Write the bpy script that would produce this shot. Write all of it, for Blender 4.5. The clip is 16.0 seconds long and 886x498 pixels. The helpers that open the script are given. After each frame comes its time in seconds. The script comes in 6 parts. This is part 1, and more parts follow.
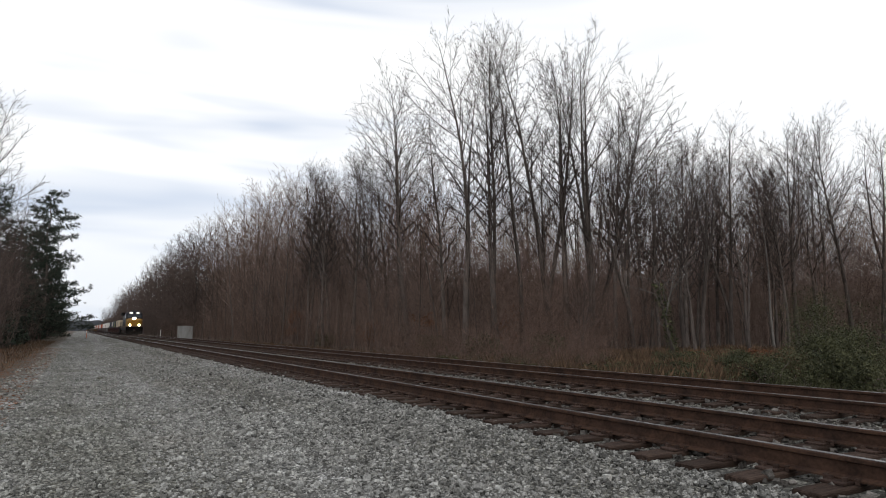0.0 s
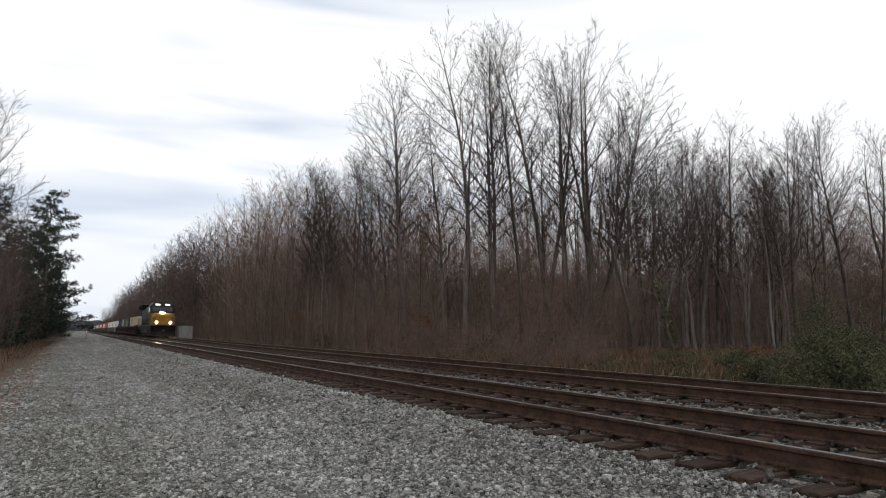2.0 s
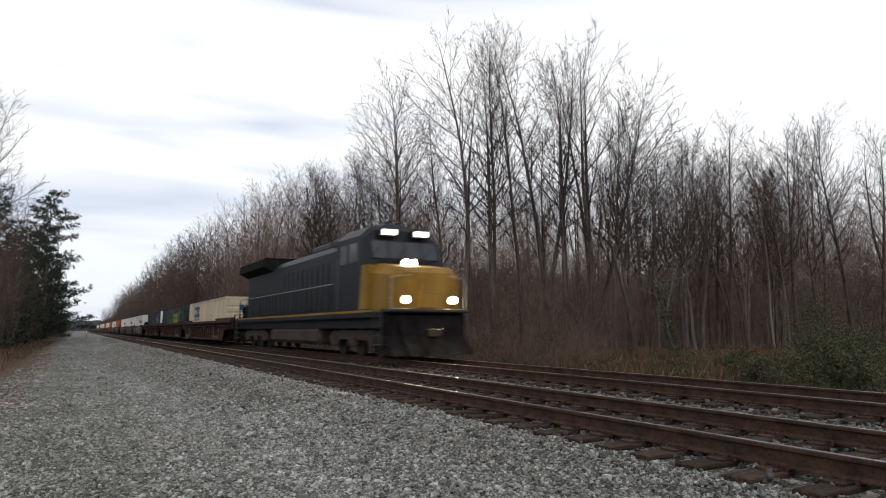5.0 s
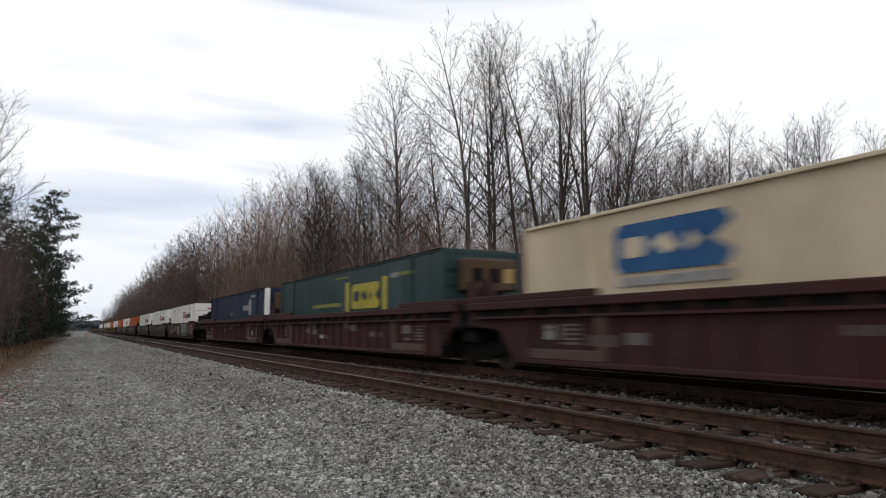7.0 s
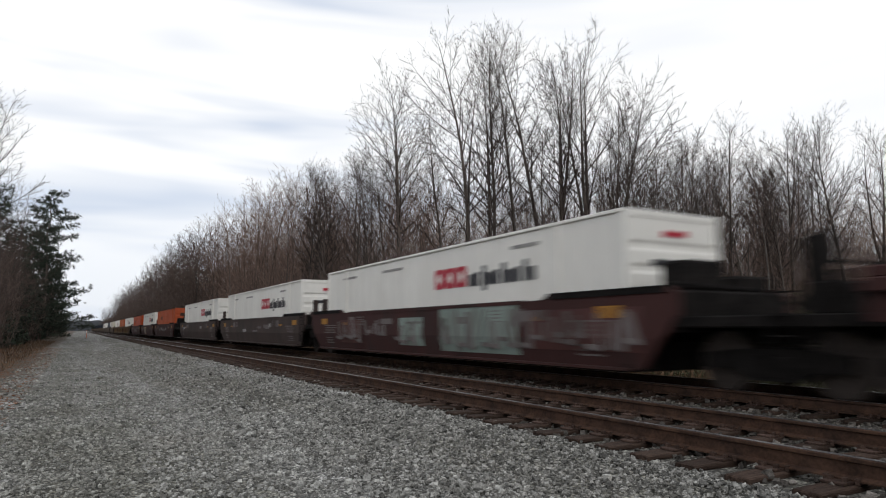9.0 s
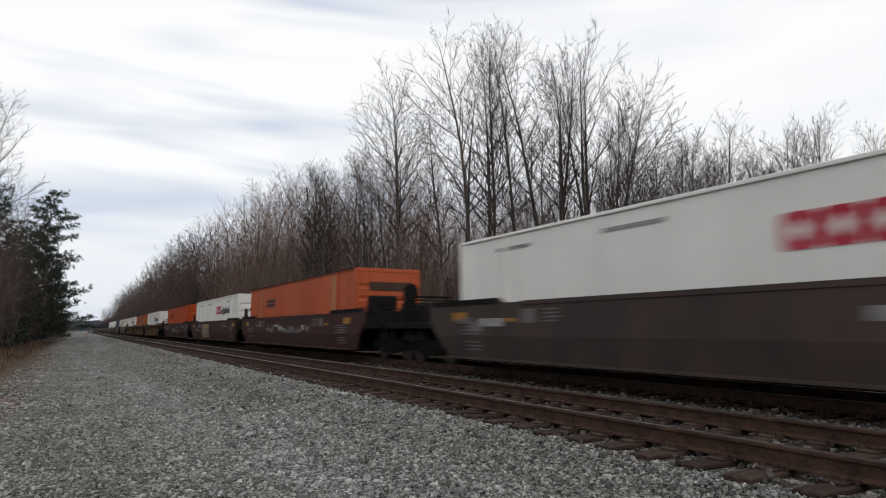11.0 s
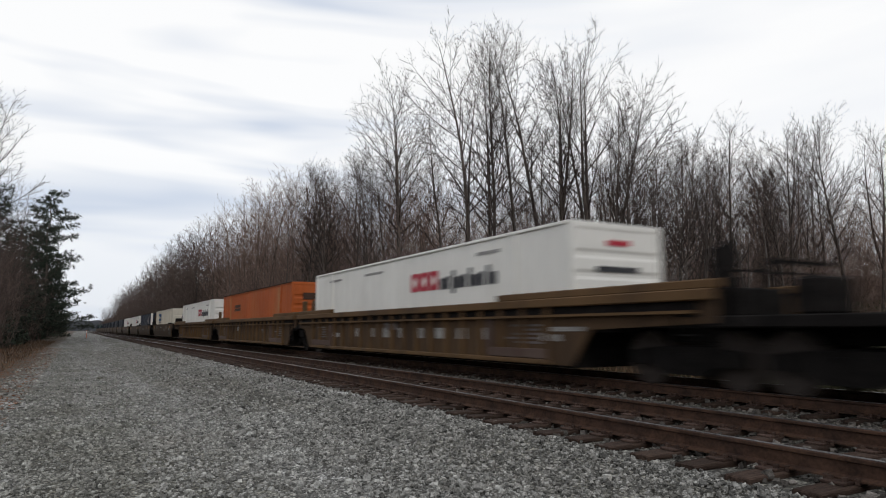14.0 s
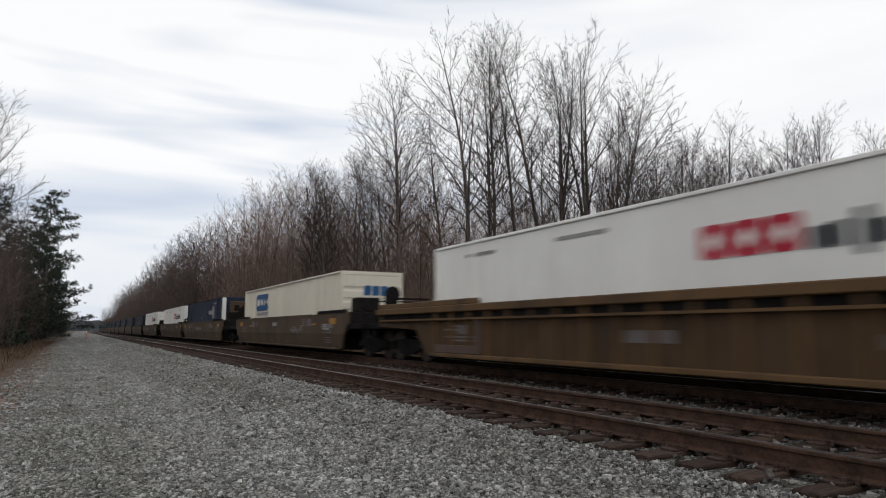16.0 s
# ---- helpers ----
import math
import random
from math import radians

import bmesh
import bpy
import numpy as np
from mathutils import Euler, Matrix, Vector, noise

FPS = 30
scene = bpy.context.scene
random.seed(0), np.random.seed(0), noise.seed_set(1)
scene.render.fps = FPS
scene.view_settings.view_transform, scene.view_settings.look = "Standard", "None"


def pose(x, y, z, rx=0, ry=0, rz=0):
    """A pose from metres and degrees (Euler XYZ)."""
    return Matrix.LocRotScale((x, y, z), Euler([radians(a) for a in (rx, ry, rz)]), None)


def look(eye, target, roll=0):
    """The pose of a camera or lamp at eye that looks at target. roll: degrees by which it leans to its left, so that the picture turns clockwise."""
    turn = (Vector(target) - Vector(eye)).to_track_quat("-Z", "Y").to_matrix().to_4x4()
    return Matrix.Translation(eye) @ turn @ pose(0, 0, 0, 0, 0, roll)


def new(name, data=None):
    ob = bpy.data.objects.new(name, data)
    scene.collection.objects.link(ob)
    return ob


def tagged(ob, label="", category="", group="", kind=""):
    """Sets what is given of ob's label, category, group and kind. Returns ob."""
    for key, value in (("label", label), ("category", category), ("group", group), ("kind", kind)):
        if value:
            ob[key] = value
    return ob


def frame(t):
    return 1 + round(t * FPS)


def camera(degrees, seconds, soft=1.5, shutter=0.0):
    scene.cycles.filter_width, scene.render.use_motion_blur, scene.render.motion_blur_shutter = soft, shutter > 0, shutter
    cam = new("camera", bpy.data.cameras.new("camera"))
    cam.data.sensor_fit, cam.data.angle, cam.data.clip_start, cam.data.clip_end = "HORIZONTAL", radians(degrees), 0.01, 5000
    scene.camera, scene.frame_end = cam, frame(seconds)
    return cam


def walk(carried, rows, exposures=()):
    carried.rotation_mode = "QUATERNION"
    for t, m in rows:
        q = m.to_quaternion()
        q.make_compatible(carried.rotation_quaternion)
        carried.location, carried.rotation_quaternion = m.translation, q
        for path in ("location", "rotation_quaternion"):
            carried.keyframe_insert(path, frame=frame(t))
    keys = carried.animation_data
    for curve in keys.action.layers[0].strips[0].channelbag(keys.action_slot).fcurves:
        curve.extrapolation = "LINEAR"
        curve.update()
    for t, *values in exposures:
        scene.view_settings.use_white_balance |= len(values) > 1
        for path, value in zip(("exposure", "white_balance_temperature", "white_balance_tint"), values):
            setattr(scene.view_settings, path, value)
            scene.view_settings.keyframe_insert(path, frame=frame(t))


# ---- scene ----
# ---- camera ----
cam = camera(68.64, 16.0, soft=1.05, shutter=0.45)
RAIL_Z = 0.50                      # top of the rails above the gravel road
EYE = Vector((0.0, 0.0, RAIL_Z + 0.965))
YAW, PITCH = 0.5103, 0.1229
AIM = EYE + Vector((math.sin(YAW) * math.cos(PITCH), math.cos(YAW) * math.cos(PITCH), math.sin(PITCH)))
walk(cam, [(0.0, look(EYE, AIM, -0.11)), (16.0, look(EYE, AIM, -0.11))], [(0.0, 0.0), (4.5, 0.0), (6.4, 0.14), (7.0, -0.01), (8.5, -0.03), (11.5, -0.14), (16.0, -0.14)])

# ---- sky and sun: a bright overcast afternoon ----
SUN_UP, SUN_AZ = radians(28), radians(200)
world = bpy.data.worlds.new("overcast_sky")
scene.world = world
world.use_nodes = True
wn, wl = world.node_tree.nodes, world.node_tree.links
wn.clear()
w_out = wn.new("ShaderNodeOutputWorld")
w_sky = wn.new("ShaderNodeTexSky")
w_sky.sky_type, w_sky.sun_disc, w_sky.sun_elevation, w_sky.sun_rotation = "NISHITA", False, SUN_UP, SUN_AZ
w_bg1 = wn.new("ShaderNodeBackground")
w_bg1.inputs["Strength"].default_value = 0.10
wl.new(w_sky.outputs[0], w_bg1.inputs["Color"])
w_co = wn.new("ShaderNodeTexCoord")
w_map = wn.new("ShaderNodeMapping")
w_map.inputs["Scale"].default_value = (1.0, 1.0, 8.0)
w_map.inputs["Rotation"].default_value = (0.0, radians(-4), 0.0)
wl.new(w_co.outputs["Generated"], w_map.inputs["Vector"])
w_no = wn.new("ShaderNodeTexNoise")
w_no.inputs["Scale"].default_value, w_no.inputs["Detail"].default_value, w_no.inputs["Distortion"].default_value = 1.6, 3.0, 0.35
wl.new(w_map.outputs[0], w_no.inputs["Vector"])
w_ra = wn.new("ShaderNodeValToRGB")
w_ra.color_ramp.elements[0].position, w_ra.color_ramp.elements[0].color = 0.38, (0.62, 0.685, 0.80, 1)
w_ra.color_ramp.elements[1].position, w_ra.color_ramp.elements[1].color = 0.60, (1.0, 1.0, 1.0, 1)
wl.new(w_no.outputs[0], w_ra.inputs[0])
w_bg2 = wn.new("ShaderNodeBackground")
w_bg2.inputs["Strength"].default_value = 1.14
w_sep = wn.new("ShaderNodeSeparateXYZ")
wl.new(w_co.outputs["Generated"], w_sep.inputs[0])
w_veil = wn.new("ShaderNodeMapRange")
w_veil.inputs["From Min"].default_value, w_veil.inputs["From Max"].default_value = 0.25, 0.75
w_veil.inputs["To Min"].default_value, w_veil.inputs["To Max"].default_value = 0.0, 0.8
wl.new(w_sep.outputs[0], w_veil.inputs["Value"])
w_white = wn.new("ShaderNodeMix")
w_white.data_type = "RGBA"
w_white.inputs["B"].default_value = (1.0, 1.0, 1.0, 1)
wl.new(w_veil.outputs[0], w_white.inputs["Factor"])
w_low = wn.new("ShaderNodeMapRange")
w_low.inputs["From Min"].default_value, w_low.inputs["From Max"].default_value = 0.02, 0.24
w_low.inputs["To Min"].default_value, w_low.inputs["To Max"].default_value = 0.55, 0.0
wl.new(w_sep.outputs[2], w_low.inputs["Value"])
w_haze = wn.new("ShaderNodeMix")
w_haze.data_type = "RGBA"
w_haze.inputs["B"].default_value = (0.60, 0.665, 0.79, 1)
wl.new(w_low.outputs[0], w_haze.inputs["Factor"])
wl.new(w_ra.outputs[0], w_haze.inputs["A"])
wl.new(w_haze.outputs["Result"], w_white.inputs["A"])
wl.new(w_white.outputs["Result"], w_bg2.inputs["Color"])
w_mix = wn.new("ShaderNodeMixShader")
w_mix.inputs[0].default_value = 0.93
wl.new(w_bg1.outputs[0], w_mix.inputs[1])
wl.new(w_bg2.outputs[0], w_mix.inputs[2])
wl.new(w_mix.outputs[0], w_out.inputs["Surface"])
sun = new("sun", bpy.data.lights.new("sun", "SUN"))
sun.data.energy, sun.data.angle, sun.data.color = 0.5, radians(20), (1.0, 0.96, 0.9)
sun.matrix_world = look((0, 0, 0), (-math.sin(SUN_AZ) * math.cos(SUN_UP), -math.cos(SUN_AZ) * math.cos(SUN_UP), -math.sin(SUN_UP)))


# ---- materials ----
def material(name, dark, light, rough=0.8, metal=0.0, scale=4.0, stretch=(1, 1, 1), bump=0.3, dirt=None, dirt_scale=1.2, dirt_amount=0.5, vary=0.0, fine=6.0, shine=0.3):
    """Two colours in a noise of that scale, a finer grain, dirt in larger patches, and relief."""
    m = bpy.data.materials.new(name)
    m.use_nodes = True
    n, l = m.node_tree.nodes, m.node_tree.links
    b = n["Principled BSDF"]
    b.inputs["Roughness"].default_value, b.inputs["Metallic"].default_value = rough, metal
    b.inputs["Specular IOR Level"].default_value = shine
    co = n.new("ShaderNodeTexCoord")
    mp = n.new("ShaderNodeMapping")
    mp.inputs["Scale"].default_value = stretch
    l.new(co.outputs["Object"], mp.inputs["Vector"])
    a = n.new("ShaderNodeTexNoise")
    a.inputs["Scale"].default_value, a.inputs["Detail"].default_value = scale, 6.0
    l.new(mp.outputs[0], a.inputs["Vector"])
    g = n.new("ShaderNodeTexNoise")
    g.inputs["Scale"].default_value, g.inputs["Detail"].default_value = scale * fine, 3.0
    l.new(mp.outputs[0], g.inputs["Vector"])
    add = n.new("ShaderNodeMath")
    add.operation = "MULTIPLY_ADD"
    add.inputs[1].default_value = 0.45
    l.new(g.outputs[0], add.inputs[0])
    sub = n.new("ShaderNodeMath")
    sub.operation = "MULTIPLY"
    sub.inputs[1].default_value = 0.6
    l.new(a.outputs[0], sub.inputs[0])
    l.new(sub.outputs[0], add.inputs[2])
    r = n.new("ShaderNodeValToRGB")
    r.color_ramp.elements[0].position, r.color_ramp.elements[0].color = 0.38, (*dark, 1)
    r.color_ramp.elements[1].position, r.color_ramp.elements[1].color = 0.66, (*light, 1)
    l.new(add.outputs[0], r.inputs[0])
    colour = r.outputs[0]
    if dirt:
        d = n.new("ShaderNodeTexNoise")
        d.inputs["Scale"].default_value, d.inputs["Detail"].default_value = dirt_scale, 7.0
        l.new(mp.outputs[0], d.inputs["Vector"])
        dr = n.new("ShaderNodeValToRGB")
        dr.color_ramp.elements[0].position, dr.color_ramp.elements[0].color = 0.48, (0, 0, 0, 1)
        dr.color_ramp.elements[1].position, dr.color_ramp.elements[1].color = 0.72, (dirt_amount,) * 3 + (1,)
        l.new(d.outputs[0], dr.inputs[0])
        mx = n.new("ShaderNodeMix")
        mx.data_type = "RGBA"
        l.new(dr.outputs[0], mx.inputs["Factor"])
        l.new(colour, mx.inputs["A"])
        mx.inputs["B"].default_value = (*dirt, 1)
        colour = mx.outputs["Result"]
    if vary:
        ge = n.new("ShaderNodeNewGeometry")
        ob = n.new("ShaderNodeObjectInfo")
        sm = n.new("ShaderNodeMath")
        l.new(ge.outputs["Random Per Island"], sm.inputs[0])
        l.new(ob.outputs["Random"], sm.inputs[1])
        fr = n.new("ShaderNodeMath")
        fr.operation = "FRACT"
        l.new(sm.outputs[0], fr.inputs[0])
        mr = n.new("ShaderNodeMapRange")
        mr.inputs["To Min"].default_value, mr.inputs["To Max"].default_value = 1 - vary, 1 + vary
        l.new(fr.outputs[0], mr.inputs["Value"])
        hs = n.new("ShaderNodeHueSaturation")
        l.new(mr.outputs[0], hs.inputs["Value"])
        l.new(colour, hs.inputs["Color"])
        colour = hs.outputs[0]
    l.new(colour, b.inputs["Base Color"])
    if bump:
        bp = n.new("ShaderNodeBump")
        bp.inputs["Strength"].default_value, bp.inputs["Distance"].default_value = bump, 0.02
        l.new(add.outputs[0], bp.inputs["Height"])
        l.new(bp.outputs[0], b.inputs["Normal"])
    return m


def glow(name, colour, strength):
    m = bpy.data.materials.new(name)
    m.use_nodes = True
    b = m.node_tree.nodes["Principled BSDF"]
    b.inputs["Base Color"].default_value = (*colour, 1)
    b.inputs["Emission Color"].default_value = (*colour, 1)
    b.inputs["Emission Strength"].default_value = strength
    return m


def ground_material():
    """Grey crushed stone between the verges, brown leaf litter outside, with ragged borders."""
    m = bpy.data.materials.new("ground_cover")
    m.use_nodes = True
    n, l = m.node_tree.nodes, m.node_tree.links
    b = n["Principled BSDF"]
    b.inputs["Roughness"].default_value = 0.95
    co = n.new("ShaderNodeTexCoord")
    sp = n.new("ShaderNodeSeparateXYZ")
    l.new(co.outputs["Object"], sp.inputs[0])

    def tex(scale, detail=6.0):
        t = n.new("ShaderNodeTexNoise")
        t.inputs["Scale"].default_value, t.inputs["Detail"].default_value = scale, detail
        l.new(co.outputs["Object"], t.inputs["Vector"])
        return t.outputs[0]

    def ramp(src, p0, c0, p1, c1):
        r = n.new("ShaderNodeValToRGB")
        r.color_ramp.elements[0].position, r.color_ramp.elements[0].color = p0, (*c0, 1)
        r.color_ramp.elements[1].position, r.color_ramp.elements[1].color = p1, (*c1, 1)
        l.new(src, r.inputs[0])
        return r.outputs[0]

    def mix(fac, a, c, mode="MIX"):
        x = n.new("ShaderNodeMix")
        x.data_type, x.blend_type = "RGBA", mode
        if isinstance(fac, float):
            x.inputs["Factor"].default_value = fac
        else:
            l.new(fac, x.inputs["Factor"])
        l.new(a, x.inputs["A"])
        l.new(c, x.inputs["B"])
        return x.outputs["Result"]

    def maths(op, a, v):
        x = n.new("ShaderNodeMath")
        x.operation = op
        l.new(a, x.inputs[0])
        if isinstance(v, (int, float)):
            x.inputs[1].default_value = v
        else:
            l.new(v, x.inputs[1])
        return x.outputs[0]

    vo = n.new("ShaderNodeTexVoronoi")
    vo.inputs["Scale"].default_value = 32.0
    l.new(co.outputs["Object"], vo.inputs["Vector"])
    stones = ramp(vo.outputs["Color"], 0.08, (0.05, 0.049, 0.046), 0.92, (0.52, 0.515, 0.49))
    # shade between the stones, painted as darkening towards each cell's rim
    gap_shade = ramp(vo.outputs["Distance"], 0.25, (1, 1, 1), 0.75, (0.2, 0.195, 0.185))
    gravel = mix(1.0, stones, gap_shade, "MULTIPLY")
    coarse = ramp(tex(6.0, 10.0), 0.36, (0.5, 0.49, 0.48), 0.64, (1.38, 1.38, 1.38))
    gravel = mix(1.0, gravel, coarse, "MULTIPLY")
    gravel = mix(1.0, gravel, ramp(tex(1.7, 8.0), 0.4, (0.72, 0.71, 0.69), 0.6, (1.22, 1.22, 1.22)), "MULTIPLY")
    lane = n.new("ShaderNodeMapping")
    lane.inputs["Scale"].default_value = (0.9, 0.05, 1.0)
    l.new(co.outputs["Object"], lane.inputs["Vector"])
    ln = n.new("ShaderNodeTexNoise")
    ln.inputs["Scale"].default_value, ln.inputs["Detail"].default_value = 0.8, 3.0
    l.new(lane.outputs[0], ln.inputs["Vector"])
    worn = ramp(ln.outputs[0], 0.38, (0.78, 0.76, 0.69), 0.6, (1.3, 1.3, 1.32))
    gravel = mix(1.0, gravel, worn, "MULTIPLY")
    patch = ramp(tex(0.6), 0.40, (0.74, 0.73, 0.68), 0.6, (1.12, 1.12, 1.12))
    gravel = mix(1.0, gravel, patch, "MULTIPLY")
    litter = ramp(tex(5.0, 9.0), 0.35, (0.03, 0.021, 0.015), 0.68, (0.12, 0.075, 0.048))
    moss = ramp(tex(0.35), 0.35, (0.03, 0.034, 0.016), 0.7, (0.11, 0.065, 0.04))
    litter = mix(0.5, litter, moss)
    wob = maths("MULTIPLY", tex(0.9), 2.6)
    left = maths("ADD", sp.outputs[0], wob)
    is_left = ramp(maths("ADD", left, 0.6), 0.0, (0, 0, 0), 0.7, (1, 1, 1))
    right = maths("MULTIPLY", maths("SUBTRACT", left, 14.2), -1.0)
    is_right = ramp(right, 0.0, (0, 0, 0), 0.9, (1, 1, 1))
    inside = mix(1.0, is_left, is_right, "MULTIPLY")
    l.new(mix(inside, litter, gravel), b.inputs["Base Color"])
    bp = n.new("ShaderNodeBump")
    bp.inputs["Strength"].default_value, bp.inputs["Distance"].default_value = 0.9, 0.03
    bp.invert = True
    l.new(vo.outputs["Distance"], bp.inputs["Height"])
    l.new(bp.outputs[0], b.inputs["Normal"])
    return m


M = {}
M["ground"] = ground_material()
M["stone"] = material("grey_ballast_stone", (0.042, 0.041, 0.037), (0.335, 0.326, 0.302), 0.95, scale=14, vary=0.66, shine=0.1, dirt=(0.13, 0.105, 0.08), dirt_scale=0.045, dirt_amount=0.7)
M["road_stone"] = material("dusty_road_gravel", (0.09, 0.088, 0.081), (0.41, 0.404, 0.377), 0.95, scale=14, vary=0.5, shine=0.1, dirt=(0.15, 0.135, 0.11), dirt_scale=0.3, dirt_amount=0.6)
M["lane_stone"] = material("driven_road_gravel", (0.08, 0.079, 0.07), (0.375, 0.37, 0.338), 0.95, scale=14, vary=0.5, shine=0.1, dirt=(0.105, 0.1, 0.075), dirt_scale=0.35, dirt_amount=0.75)
M["stained_stone"] = material("oil_stained_ballast", (0.035, 0.031, 0.027), (0.165, 0.15, 0.135), 0.95, scale=14, vary=0.6, shine=0.1)
M["tie"] = material("creosoted_wood", (0.018, 0.012, 0.0095), (0.066, 0.044, 0.034), 0.9, scale=3, stretch=(1, 9, 9), bump=0.8, vary=0.3, shine=0.1)
M["rail"] = material("rusted_rail_steel", (0.024, 0.0135, 0.0095), (0.08, 0.043, 0.028), 0.8, scale=5, dirt=(0.018, 0.013, 0.012), shine=0.15)
M["rail_top"] = material("polished_rail_head", (0.20, 0.19, 0.20), (0.34, 0.33, 0.35), 0.3, 1.0, scale=3, stretch=(1, 0.05, 1), bump=0.0)
M["plate"] = material("rusty_plate", (0.032, 0.021, 0.017), (0.085, 0.055, 0.044), 0.85, scale=12, vary=0.25, shine=0.1)
M["bark"] = material("grey_brown_bark", (0.045, 0.0365, 0.032), (0.13, 0.107, 0.094), 0.95, scale=5, stretch=(1, 1, 0.2), bump=0.9, vary=0.3, shine=0.1)
M["bark_pale"] = material("pale_grey_bark", (0.11, 0.10, 0.09), (0.22, 0.20, 0.18), 0.9, scale=5, stretch=(1, 1, 0.25), bump=0.6, vary=0.15, shine=0.1)
M["twig"] = material("dull_brown_twigs", (0.051, 0.038, 0.0325), (0.124, 0.093, 0.080), 0.95, scale=2, bump=0.0, vary=0.35, shine=0.1)
M["dark_twig"] = material("dark_grey_twigs", (0.034, 0.027, 0.024), (0.085, 0.068, 0.06), 0.95, scale=2, bump=0.0, vary=0.3, shine=0.1)
M["brown_twig"] = material("warm_brown_twigs", (0.116, 0.081, 0.066), (0.24, 0.171, 0.140), 0.95, scale=2, bump=0.0, vary=0.35, shine=0.1)
M["brush"] = material("reddish_brown_undergrowth", (0.07, 0.048, 0.038), (0.18, 0.118, 0.092), 0.95, scale=1.5, bump=0.0, vary=0.45, shine=0.1)
M["grass"] = material("dry_tan_grass", (0.055, 0.037, 0.025), (0.155, 0.1, 0.062), 0.95, scale=0.6, bump=0.0, vary=0.5, shine=0.1)
M["leaf"] = material("dull_evergreen_leaves", (0.022, 0.026, 0.013), (0.095, 0.094, 0.046), 0.8, scale=1.2, bump=0.0, vary=0.55, shine=0.2)
M["needle"] = material("dark_pine_needles", (0.014, 0.021, 0.014), (0.045, 0.055, 0.038), 0.8, scale=1.2, bump=0.0, vary=0.5, shine=0.2)
M["rust_leaf"] = material("rust_brown_dead_leaves", (0.08, 0.035, 0.02), (0.2, 0.09, 0.045), 0.9, scale=1.2, bump=0.0, vary=0.4, shine=0.1)
# blue-grey of the air's haze, put into the wood's colour
M["haze_wood"] = material("haze_tinted_distant_wood", (0.06, 0.065, 0.072), (0.11, 0.115, 0.125), 1.0, scale=0.1, bump=0.0, shine=0.0)
M["far_wood"] = material("far_leafless_wood", (0.085, 0.067, 0.058), (0.18, 0.142, 0.122), 1.0, scale=0.5, stretch=(1, 1, 0.12), bump=0.0, shine=0.0, fine=9.0)


